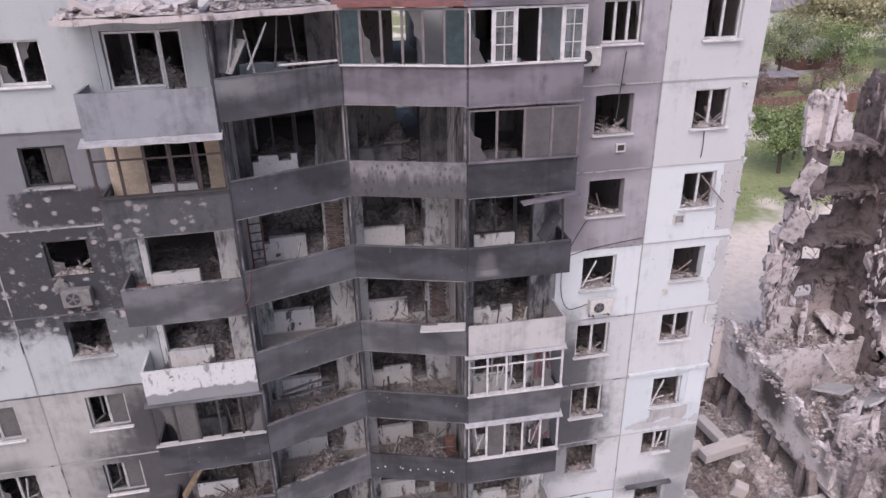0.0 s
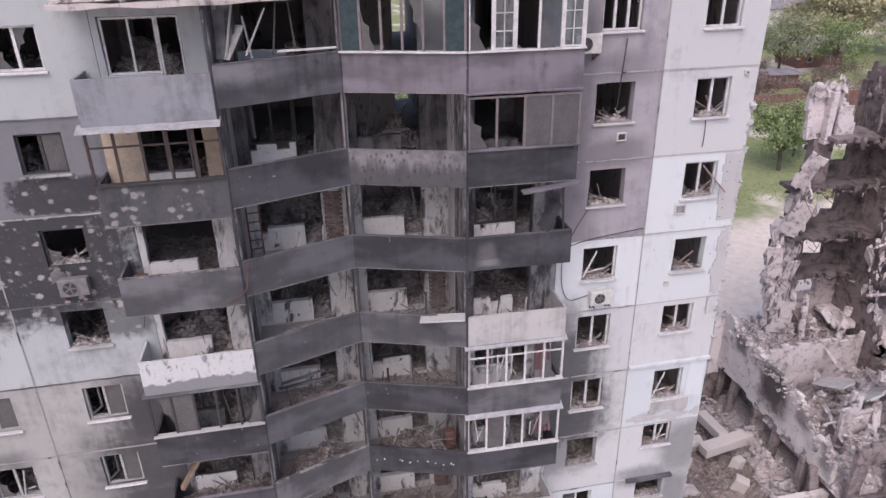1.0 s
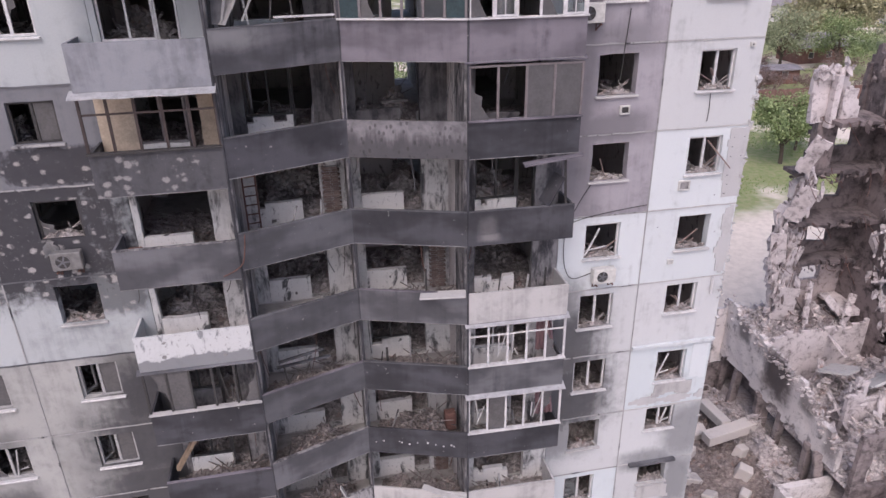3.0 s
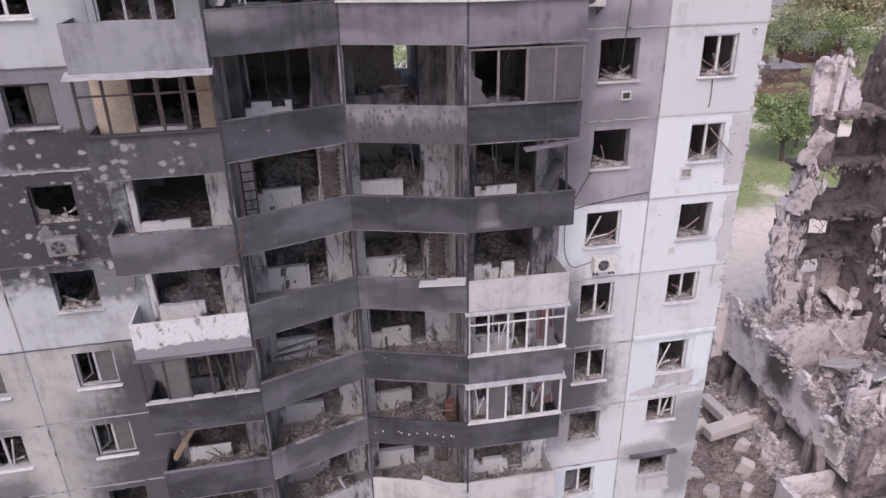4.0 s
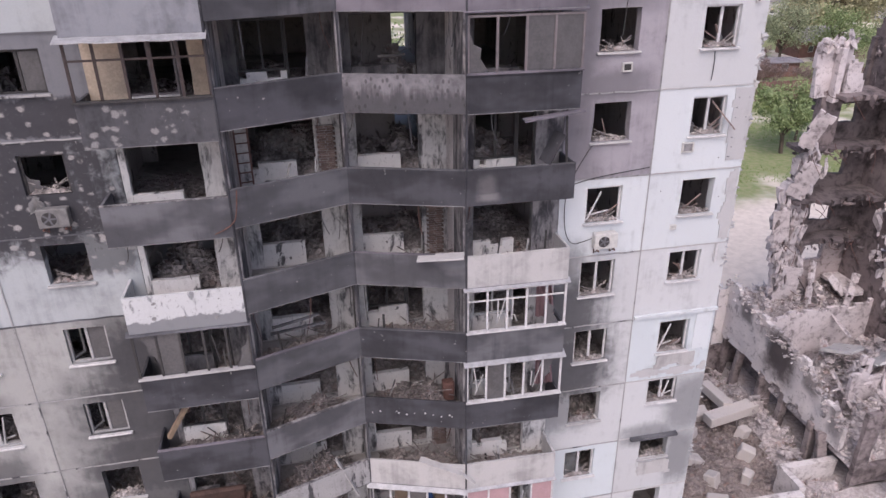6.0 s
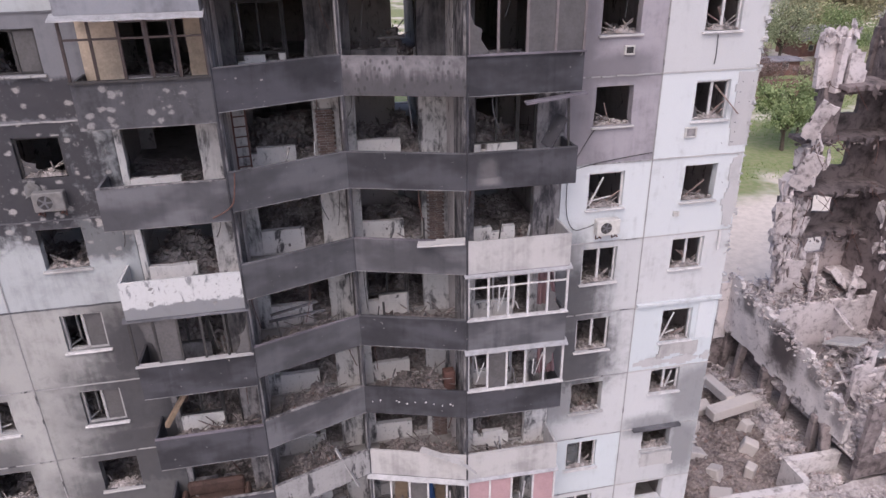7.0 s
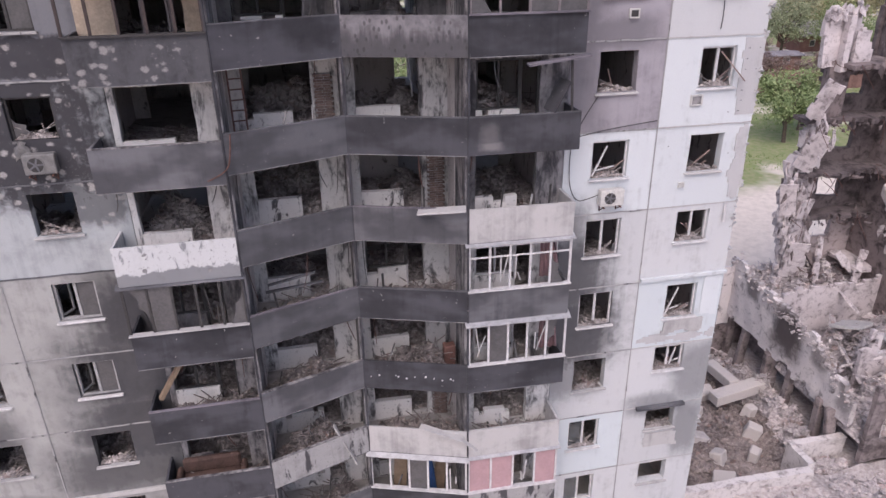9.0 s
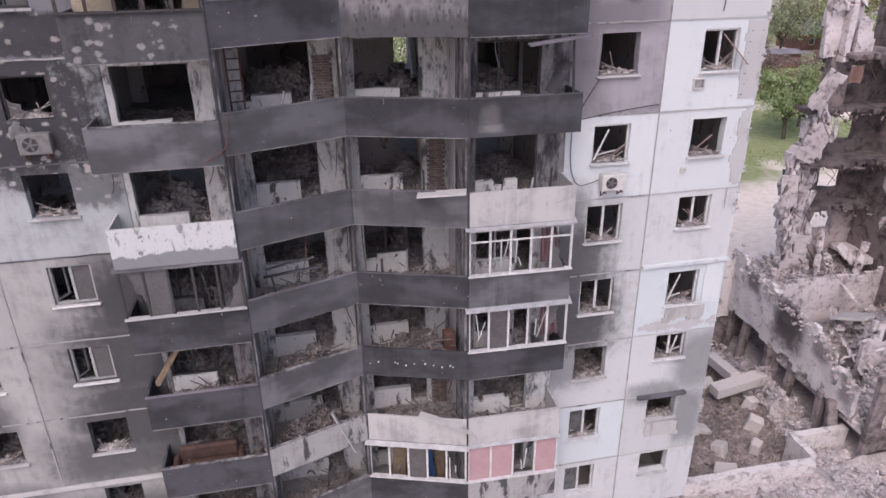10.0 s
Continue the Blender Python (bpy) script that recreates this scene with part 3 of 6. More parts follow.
# ---- ground ----
def ground_material():
    n = Net("ground")
    p = n.pos()
    k = n.noise(p, 0.06, 5, 0.6)
    f = n.noise(p, 1.4, 6, 0.65)
    col = n.mix(n.ramp(f, 0.35, 0.7), (0.72, 0.64, 0.565), (0.60, 0.53, 0.465))
    sep = n.node("ShaderNodeSeparateXYZ", [p])
    green = n.math("MULTIPLY", n.ramp(n.math("ADD", sep.outputs[1], n.math("MULTIPLY", n.math("SUBTRACT", k, 0.5), 30)), 63, 68), n.ramp(k, 0.36, 0.5))
    col = n.mix(green, col, n.mix(n.ramp(f, 0.3, 0.7), (0.17, 0.235, 0.085), (0.30, 0.29, 0.16)))
    fs = n.node("ShaderNodeSeparateXYZ", [n.facade()])
    near = n.math("MULTIPLY", n.ramp(fs.outputs[0], 16.0, 20.0), n.ramp(n.math("ADD", fs.outputs[1], n.math("MULTIPLY", f, 3.0)), 14.0, 17.0, 1.0, 0.0))
    col = n.mix(near, col, n.mix(n.ramp(n.noise(p, 5.0, 6, 0.7), 0.35, 0.65), (0.50, 0.455, 0.445), (0.31, 0.275, 0.265)))
    n.bump(f, 0.15, 0.05)
    return n.done(col, 0.95)


M_GROUND = ground_material()


def rise(s, q):
    """Height of the ground: the open cellar of the collapsed section, heaps round it, flat elsewhere."""
    wob = noise.noise(Vector((s * 0.7, q * 0.7, 1.0))) * 0.35 + noise.noise(Vector((s * 1.9, q * 1.9, 4.0))) * 0.16
    if 22.6 < s < 31.7 and 1.1 < q < 12.6:
        return -1.05 + wob
    if 18 < s < 60 and -8 < q < 1.1:
        return max(0.0, 0.12 + wob * min(1, (s - 18) / 5))
    return 0.0


bm = bmesh.new()
gx = cuts(-1500, 19, 120) + cuts(19, 48, 0.45)[1:] + cuts(48, 1700, 120)[1:]
gy = cuts(-900, -8, 120) + cuts(-8, 14, 0.45)[1:] + cuts(14, 2200, 120)[1:]
gv = [[bm.verts.new((x, y, rise(x, y))) for y in gy] for x in gx]
for i in range(len(gx) - 1):
    for j in range(len(gy) - 1):
        bm.faces.new([gv[i][j], gv[i + 1][j], gv[i + 1][j + 1], gv[i][j + 1]])
solo("ground", bm, M_GROUND, FM, "sandy yard and rough grass round the houses", "ground", kind="structure")



# ---- windows of the outer walls ----
WINDOWS = 0


def at(s, q, z, rx=0, ry=0, rz=0):
    """Pose at a place of the facade frame."""
    return FM @ pose(s, q, z, rx, ry, rz)


def rect_frame(bm, a, b, z0, z1, q, w=0.06, d=0.07):
    """A rectangular frame in the plane q."""
    box(bm, (a, q, z0), (a + w, q + d, z1))
    box(bm, (b - w, q, z0), (b, q + d, z1))
    box(bm, (a + w, q, z0), (b - w, q + d, z0 + w))
    box(bm, (a + w, q, z1 - w), (b - w, q + d, z1))


def shard(bm, a, b, z0, z1, q, rnd, keep=0.5):
    """The ragged rest of a broken pane in one corner of its frame."""
    cx, cz = rnd.choice((a, b)), rnd.choice((z0, z0, z1))
    sx, sz = (1 if cx == a else -1), (1 if cz == z0 else -1)
    w, h = (b - a) * keep, (z1 - z0) * keep
    pts = [(cx, cz), (cx + sx * w, cz), (cx + sx * w * 0.55, cz + sz * h * 0.35), (cx + sx * w * 0.6, cz + sz * h * 0.6), (cx + sx * w * 0.2, cz + sz * h * 0.7), (cx, cz + sz * h)]
    for dq in (0.0, 0.006):
        bm.faces.new([bm.verts.new((x, q + dq, z)) for x, z in pts])


def window(hole, style, label, rnd, sill=True, frame_mat=None, sill_mat=None):
    """style: one letter a sash from west to east: o open hole, g glass, p grey pane with its reflection in the colour,
    b broken, c casement swung in; none: bare opening.
    """
    global WINDOWS
    WINDOWS += 1
    a, b, z0, z1 = hole
    w, h = b - a, z1 - z0
    thing = empty("window_%d" % WINDOWS, at(a, 0, z0), label, "window", kind="structure")
    if sill:
        bm = bmesh.new()
        box(bm, (-0.08, -0.12, -0.07), (w + 0.08, 0.1, -0.005), bevel=0.012)
        part("window_sill", bm, sill_mat or M_FRAME, thing)
    if not style:
        return thing
    bm = bmesh.new()
    rect_frame(bm, 0.01, w - 0.01, 0.0, h - 0.01, 0.1)
    fm = frame_mat or M_FRAME
    n = len(style)
    for i in range(1, n):
        x = w * i / n
        box(bm, (x - 0.04, 0.1, 0.06), (x + 0.04, 0.17, h - 0.07))
    part("window_frame", bm, fm, thing)
    for i, c in enumerate(style):
        x0, x1 = w * i / n + 0.045, w * (i + 1) / n - 0.045
        if c in "gp":
            bm = bmesh.new()
            box(bm, (x0, 0.13, 0.06), (x1, 0.14, h - 0.07))
            part("pane", bm, M_GREYPANE if c == "p" else M_GLASS, thing)
        elif c == "b":
            bm = bmesh.new()
            shard(bm, x0, x1, 0.06, h - 0.07, 0.13, rnd, rnd.uniform(0.35, 0.7))
            part("pane", bm, M_GREYPANE, thing, "broken glass rest")
        elif c == "c":
            bm = bmesh.new()
            rect_frame(bm, 0, x1 - x0, 0.07, h - 0.09, 0.0, 0.05, 0.05)
            sash = part("sash", bm, fm, thing)
            sash.matrix_local = pose(x0, 0.18, 0, 0, 0, 62)
        elif c == "s":
            bm = bmesh.new()
            e = rnd.uniform(0.3, 0.9)
            bar(bm, (x0 + 0.05, 0.12, 0.05), (x0 + (x1 - x0) * e, 0.05, h * rnd.uniform(0.6, 0.9)), 0.05)
            bar(bm, (x0, 0.2, h * 0.15), (x0 + (x1 - x0) * rnd.uniform(0.5, 1), 0.12, h * rnd.uniform(0.1, 0.35)), 0.04)
            part("sash", bm, fm, thing, "splintered sash hanging loose")
    return thing


rw = random.Random(5)
EAST_A = {1: "ocb", 2: "", 3: "", 4: "s", 5: "ob", 6: "oo", 7: "", 8: "go", 9: "go"}
EAST_B = {1: "oo", 2: "ob", 3: "bo", 4: "", 5: "oo", 6: "s", 7: "os", 8: "", 9: ""}
WEST_A = {1: "bb", 2: "op", 3: "b", 4: "", 5: "cp", 6: "cp", 7: "", 8: "", 9: "gp"}
WEST_B = {1: "gg", 2: "op", 3: "b", 4: "", 5: "pp", 6: "bs", 7: "", 8: "", 9: "gp"}
for r in ROWS9:
    for hole, table in ((east_window(r, 0), EAST_A), (east_window(r, 1), EAST_B), (west_window(r, 0), WEST_A), (west_window(r, 1), WEST_B)):
        st = table[r]
        burnt = table in (WEST_A, WEST_B) and r in (2, 3, 4)
        label = ("burnt-out window opening without a frame" if not st else "white two-light window with shattered glass" if not burnt else "smoke-blackened wooden window, one pane left")
        window(hole, st, label, rw, sill=not (burnt and r == 3), frame_mat=M_DARKFRAME if burnt else M_GREYFRAME if table in (WEST_A, WEST_B) and r > 4 else None, sill_mat=M_ASH if burnt and r < 4 else M_PALE if not st else None)

# ---- rubble and broken furniture inside the rooms ----
HEAPS = []
for i in range(6):
    bm = bmesh.new()
    heap(bm, 3.0, 2.6, 0.8 + 0.13 * i, 520, random.Random(20 + i), 0.13, 30, 0.18)
    me = mesh_of(bm, "room_rubble")
    me.materials.append(M_SOOT_RUBBLE)
    HEAPS.append(me)


def heap_at(me, m, label, name="rubble"):
    ob = new(name, me)
    ob.matrix_world = m
    return tagged(ob, label, "rubble", kind="stuff")


rr = random.Random(3)
ROOMS = [(-4.9, 0.4, 0), (-1.0, 0.4, 0), (2.5, 0.4, 0), (5.85, 1.65, 1), (9.2, 1.65, 1), (12.6, 0.4, 1), (16.0, 0.4, 1), (19.15, 0.4, 1)]
for r in range(1, 9):
    for s, q, up in ROOMS:
        if r == 1 and s > 8:
            continue
        z = Z(r) + 0.225 - (0 if up else DROP)
        heap_at(rr.choice(HEAPS), at(s, q, z) @ Matrix.Diagonal((1, rr.uniform(0.9, 1.3), rr.uniform(0.6, 1.3), 1)), "sooty rubble and charred rests on a room floor")

M_RUBBLE3 = gravel("brown_loggia_rubble", (0.42, 0.375, 0.365), (0.13, 0.11, 0.108), (0.26, 0.16, 0.135), 8.0, 0.6)
# loggia floors: low burnt litter above, deep rubble below
LITTER = []
for i, (h, n, mat) in enumerate(((0.25, 160, M_SOOT_RUBBLE), (0.8, 1000, M_RUBBLE3), (1.1, 1100, M_RUBBLE3))):
    bm = bmesh.new()
    heap(bm, 3.1, 1.15, h, n, random.Random(50 + i), 0.1, 45, 0.15)
    me = mesh_of(bm, "loggia_rubble")
    me.materials.append(mat)
    LITTER.append(me)
DEEP = {(0, 3): 0, (0, 4): 0, (0, 6): 1, (0, 7): 0, (1, 2): 0, (1, 3): 0, (1, 4): 0, (1, 5): 1, (1, 6): 2, (1, 7): 2, (1, 8): 1, (2, 3): 0, (2, 4): 1, (2, 5): 1, (2, 6): 2, (2, 7): 1, (3, 4): 0, (3, 6): 0, (3, 7): 0, (3, 3): 0, (2, 2): 0, (1, 1): 0}
for (k, r), i in DEEP.items():
    m, l = front_frame(k)
    z = level(k, r) + 0.205
    mm = FM @ m @ pose(0.12, 0.06, z)
    heap_at(LITTER[i], mm @ Matrix.Diagonal((1.03, 1.0 if k in (0, 3) else 1.05, rr.uniform(0.85, 1.15), 1)), "broken brick, plaster and charred wood on a balcony floor")


# ---- balcony glazing and fittings ----
def glazing(k, r, style, frame_mat, z0=1.14, z1=2.62, label="", rail=None, mid=None):
    """Posts and panes on the parapet of balcony k in row r; style: one letter a field (g p b o, t teal, f fabric, c grid, s slats)."""
    thing = BALCONY[k, r]
    base = Matrix.Translation((MOD[k], 0, level(k, r))).inverted()
    m, l = front_frame(k)
    mm = base @ m @ pose(0, 0, level(k, r))
    rnd = random.Random(k * 10 + r)
    n = len(style)
    bm = bmesh.new()
    for i in range(n + 1):
        x = 0.04 + (l - 0.08) * i / n
        box(bm, (x - 0.035, -0.06, z0), (x + 0.035, 0.0, z1), mm)
    box(bm, (0.0, -0.065, z1), (l, 0.005, z1 + 0.06), mm)
    if mid:
        box(bm, (0.05, -0.05, mid), (l - 0.05, -0.01, mid + 0.05), mm)
    fr = part("glazing_frame", bm, frame_mat, thing, label)
    bm = bmesh.new()
    box(bm, (-0.01, -0.16, z0 - 0.035), (l + 0.01, 0.04, z0 + 0.01), mm)
    part("window_ledge", bm, rail or M_FRAME, thing)
    for i, c in enumerate(style):
        x0, x1 = 0.08 + (l - 0.08) * i / n, (l - 0.08) * (i + 1) / n
        bm = bmesh.new()
        if c in "gptf":
            box(bm, (x0, -0.035, z0 + 0.01), (x1, -0.025, z1 - 0.005), mm)
            part("pane", bm, {"g": M_GLASS, "p": M_GREYPANE, "t": M_TEAL, "f": M_FABRIC}[c], fr)
        elif c == "c":
            rect_frame(bm, x0, x1, z0 + 0.02, z1 - 0.02, -0.05, 0.045, 0.04)
            box(bm, ((x0 + x1) / 2 - 0.012, -0.045, z0 + 0.06), ((x0 + x1) / 2 + 0.012, -0.02, z1 - 0.06))
            for t in (0.35, 0.68):
                zz = z0 + (z1 - z0) * t
                box(bm, (x0 + 0.045, -0.045, zz - 0.012), (x1 - 0.045, -0.02, zz + 0.012))
            bmesh.ops.transform(bm, matrix=mm, verts=bm.verts)
            part("sash", bm, frame_mat, fr)
            bm = bmesh.new()
            box(bm, (x0 + 0.04, -0.018, z0 + 0.03), (x1 - 0.04, -0.01, z1 - 0.03), mm)
            part("pane", bm, M_GLASS, fr)
        elif c == "b":
            shard(bm, x0, x1, z0 + 0.01, z1, -0.03, rnd, 0.75)
            bmesh.ops.transform(bm, matrix=mm, verts=bm.verts)
            part("pane", bm, M_GREYPANE, fr, "jagged rest of a pane")
        elif c == "s":
            for _ in range(2):
                u, v = rnd.uniform(x0, x1), rnd.uniform(x0, x1)
                bar(bm, mm @ Vector((u, -0.03, z0 + rnd.uniform(0.5, 1.4))), mm @ Vector((0.5 * (u + v), rnd.uniform(0, 0.25), z0 + rnd.uniform(0, 0.3))), 0.04, 0.025)
            part("sash", bm, frame_mat, fr, "broken slats hanging askew")
        else:
            bm.free()
    return fr


def awning(k, r, drop, mat, out=0.3, name="awning", label="", sag=0.0):
    """A sheet strip along the underside of the balcony front k of row r."""
    thing = BALCONY[k, r]
    base = Matrix.Translation((MOD[k], 0, level(k, r))).inverted()
    m, l = front_frame(k)
    mm = base @ m @ pose(0, 0, level(k, r))
    bm = bmesh.new()
    xs = cuts(-0.1, l + 0.06, 0.35)
    rows = []
    for x in xs:
        j = 0.03 * noise.noise(Vector((x * 3 + k, r, 0.5)))
        rows.append([bm.verts.new(mm @ Vector(p)) for p in ((x, 0.05, 0.045), (x, -out, -drop + j - sag * x / l), (x, -out, -drop - 0.03 + j - sag * x / l), (x, 0.05, 0.012))])
    for a, b in zip(rows, rows[1:]):
        for i in range(4):
            bm.faces.new([a[i], b[i], b[(i + 1) % 4], a[(i + 1) % 4]])
    bm.faces.new(rows[0])
    bm.faces.new(rows[-1][::-1])
    return part(name, bm, mat, thing, label)


M_TEAL = flat("dark_teal_pane", (0.028, 0.055, 0.064), 0.5, 3, 0.2)
M_TAUPE = flat("taupe_plastic_frame", (0.19, 0.165, 0.172), 0.4, 5, 0.55)
M_ROOFRED = flat("red_brown_sheet_edge", (0.23, 0.09, 0.08), 0.4, 4, 0.6)
glazing(2, 1, "tbobot", M_TAUPE, label="taupe window frames, partly smashed", z1=2.58)
glazing(3, 1, "bcobc", M_FRAME, label="white balcony window frames with broken panes", z1=2.58)
glazing(3, 2, "bopp", M_TAUPE, label="smoke-greyed sliding window frames", rail=M_LILAC)
glazing(0, 2, "ooooo", M_BROWN, z0=1.22, z1=2.7, label="charred brown timber frame without glass", rail=M_DARKFRAME, mid=2.2)
glazing(0, 5, "bposb", M_DARKFRAME, z0=1.22, z1=2.7, label="burnt balcony frame with torn panes", rail=M_PALE)
glazing(3, 5, "ossob", M_FRAME, label="white balcony frame, shattered and bent", mid=2.25)
glazing(3, 6, "sposb", M_FRAME, label="white balcony frame with shattered slats")
glazing(2, 8, "oopos", M_FRAME, label="white balcony frame without glass")
glazing(3, 8, "ffsf", M_FRAME, label="white balcony frame before pink panels")
awning(0, 1, 0.1, M_METAL, 0.35, label="pale sheet-metal awning")
awning(3, 4, 0.05, M_METAL, 0.2, label="pale sheet-metal strip")
awning(3, 1, 0.02, M_LILAC, 0.12)
awning(3, 5, 0.08, M_METAL, 0.25)
awning(3, 7, 0.05, M_METAL, 0.18)
awning(2, 7, 0.1, M_METAL, 0.25)
awning(0, 4, 0.06, M_SMOKE, 0.12)

# copings, thin and lighter than the parapets
for k, r, mat in ((1, 1, M_SMOKE), (1, 2, M_SMOKE), (1, 3, M_SMOKE), (2, 3, M_SMOKE), (3, 3, M_SMOKE), (1, 4, M_SMOKE), (2, 4, M_LILAC), (1, 5, M_LILAC), (2, 5, M_SMOKE), (0, 6, M_LILAC), (1, 6, M_SCREEN), (1, 7, M_SCREEN), (0, 7, M_SCREEN), (3, 7, M_PALE), (0, 3, M_SCREEN), (1, 8, M_SCREEN), (0, 8, M_SCREEN)):
    thing = BALCONY[k, r]
    base = Matrix.Translation((MOD[k], 0, level(k, r))).inverted()
    m, l = front_frame(k)
    z = level(k, r) + (1.12 if k else 1.2)
    bm = bmesh.new()
    cellwall(bm, 0.02, l - 0.02, z + 0.002, z + 0.035, -0.085, 0.015, (), 0.3, 0.012, m=base @ m, seed=r + k)
    part("coping", bm, mat, thing)

# window and door frames left in the inner walls
for k, r, mat, doors in ((0, 1, M_FRAME, 1), (3, 3, M_DARKFRAME, 1), (1, 2, M_DARKFRAME, 0), (0, 2, M_TAUPE, 0), (0, 6, M_DARKFRAME, 1), (3, 5, M_FRAME, 1), (3, 6, M_FRAME, 0), (0, 5, M_DARKFRAME, 1), (2, 5, M_DARKFRAME, 0)):
    o = opening(k, r)
    q = 1.35 if k in (1, 2) else 0.0
    thing = empty("balcony_window", at(MOD[k] + o, q + 0.08, level(k, r) + 0.22), "window frame left in the wall behind the balcony", "window", "window frames behind the balconies")
    bm = bmesh.new()
    rect_frame(bm, 0.01, 1.39, 0.8, 2.28, 0, 0.06)
    box(bm, (0.68, 0, 0.86), (0.74, 0.07, 2.22))
    part("frame", bm, mat, thing)
    bm = bmesh.new()
    rect_frame(bm, 1.4, 1.98, 0.03, 2.28, 0, 0.05) if doors else bar(bm, (1.43, 0.03, 0.03), (1.43, 0.03, 2.28), 0.05)
    part("door_frame", bm, mat, thing)

# side parapets and floors' edges of the two outer balconies
for r in ROWS9:
    for k, s in ((0, MOD[0]), (3, MOD[4])):
        base = Matrix.Translation((MOD[k], 0, level(k, r))).inverted()
        bm = bmesh.new()
        z = level(k, r)
        cellwall(bm, -1.19, -0.01, z, z + (1.2 if k == 0 else 1.12), s - 0.035 + (0.05 if k == 0 else -0.05), s + 0.035 + (0.05 if k == 0 else -0.05), (), 0.35, 0.01, m=base @ Matrix(((0, 1, 0, 0), (1, 0, 0, 0), (0, 0, 1, 0), (0, 0, 0, 1))))
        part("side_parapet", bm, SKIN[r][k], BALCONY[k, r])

# row of pale plugs on one parapet
m, l = front_frame(2)
base = Matrix.Translation((MOD[2], 0, level(2, 6))).inverted()
for i in (0, 1, 3, 4, 5, 6, 8, 9, 10, 11, 12):
    bm = bmesh.new()
    e = 0.018 + 0.011 * ((i * 7) % 3) / 2
    box(bm, (-e, -0.02, -e), (e, 0.0, e), base @ m @ pose(0.35 + i * 0.235 + 0.05 * ((i * 5) % 4 - 1.5), -0.092, level(2, 6) + 0.55 + 0.05 * ((i * 3) % 5 - 2) / 2, 0, (i * 31) % 40, 0), bevel=0.0)
    part("plug", bm, M_FRAME, BALCONY[2, 6])

# post lines at the joints of the balcony fronts
for s, q, lo in ((MOD[1], -1.24, 0.5), (MOD[2], -0.04, 0.5), (MOD[3], -1.16, 0.5)):
    bm = bmesh.new()
    box(bm, (-0.03, -0.045, 0), (0.03, 0.035, 25.2), bevel=0.01)
    solo("joint_post", bm, M_CHAR, at(s, q, lo), "soot-dark upright post at a balcony joint", "post", "posts of the balcony front")

# roof plates over the top balconies, with loose rubble
roof = empty("balcony_roof", FM, "broken concrete roof plates over the top balconies", "roof", kind="structure")
for k in range(4):
    m, l = front_frame(k)
    bm = bmesh.new()
    z = Z(1) + (2.6 if k < 2 else 2.68)
    cellwall(bm, -0.12, l + 0.1, -1.6, 0.16, 0.0, 0.13, (), 0.3, 0.05, 0.1, m=m @ pose(0, 0, z, 90), seed=k * 2.0)
    part("roof_plate", bm, M_RUIN if k < 2 else M_ROOFRED if k == 2 else M_LILAC, roof)
bm = bmesh.new()
heap(bm, 3.3, 1.3, 0.22, 130, random.Random(77), 0.22, 3)
heap_at(mesh_of(bm, "rubble"), at(2.3, -1.25, Z(1) + 2.74), "crumbled roofing and mortar on the balcony roof").data.materials.append(M_RUIN)
bm = bmesh.new()
heap(bm, 3.0, 1.3, 0.1, 50, random.Random(78), 0.16, 3)
heap_at(mesh_of(bm, "rubble"), at(6.0, -1.0, Z(1) + 2.74, 0, 0, 18), "crumbled roofing and mortar on the balcony roof").data.materials.append(M_SOOT_RUBBLE)

# facade seams, ledges, flaked plaster strips
ledge = empty("ledge", at(0, 0, 0), "pale plaster ledge across the wall", "ledge", kind="structure")
bm = bmesh.new()
cellwall(bm, -9, 2.25, Z(7) - DROP - 0.1, Z(7) - DROP + 0.06, -0.08, -0.006, (), 0.4, 0.02, 0.02)
part("ledge_strip", bm, M_PALE, ledge)
bm = bmesh.new()
cellwall(bm, 19.05, END + 0.03, Z(5) + 0.12, Z(5) + 0.24, -0.12, -0.006, (), 0.4, 0.02, 0.02)
part("ledge_strip", bm, M_WALL_R, ledge)
bm = bmesh.new()
cellwall(bm, 19.5, 21.5, Z(8) + 2.84, Z(8) + 2.95, -0.2, -0.006, (), 0.3, 0.03, 0.02)
part("ledge_strip", bm, M_SMOKE, ledge)


seams = empty("mortar_seams", FM, "uneven mortar seams between the wall panels", "seam", kind="structure")
for r in range(1, 9):
    for a, b, z, mat in ((-9, 2.28, Z(r) - DROP - 0.008, M_ASH if r in (2, 5, 6) else M_SMOKE), (15.92, 18.98, Z(r) + 0.09, M_ASH), (19.03, END - 0.02, Z(r) + 0.09, M_PALE)):
        bm = bmesh.new()
        cellwall(bm, a, b, z - 0.022, z + 0.022, -0.03, -0.012, (), 0.16, 0.012, seed=r + a)
        for v in bm.verts:
            v.co.z += 0.02 * noise.noise(Vector((v.co.x * 2.3, r, a)))
        part("mortar_seam", bm, mat, seams)
for a, r0, r1 in ((-1.157, 1, 9), (19.008, 1, 9)):
    bm = bmesh.new()
    cellwall(bm, a - 0.02, a + 0.02, Z(r1), Z(r0) + 2.6, -0.025, -0.012, (), 0.3, 0.012, seed=a)
    part("mortar_seam", bm, M_ASH, seams)

# bare strips and spalled patches on the east wall, where the outer coat has come off
def bare_patch(name, material, a, b, z0, z1, sd, amp=0.12, q=-0.035):
    bm = bmesh.new()
    cellwall(bm, a, b, z0, z1, q, -0.01, (), 0.075, 0.008, 0.045, seed=sd, solid=lambda s, z: min(s - a, (b - s) * 3, z - z0, z1 - z) > amp * (0.5 + noise.noise(Vector((s * 1.6 + sd, z * 1.1, sd)))) * 0.9)
    part(name, bm, material, east)


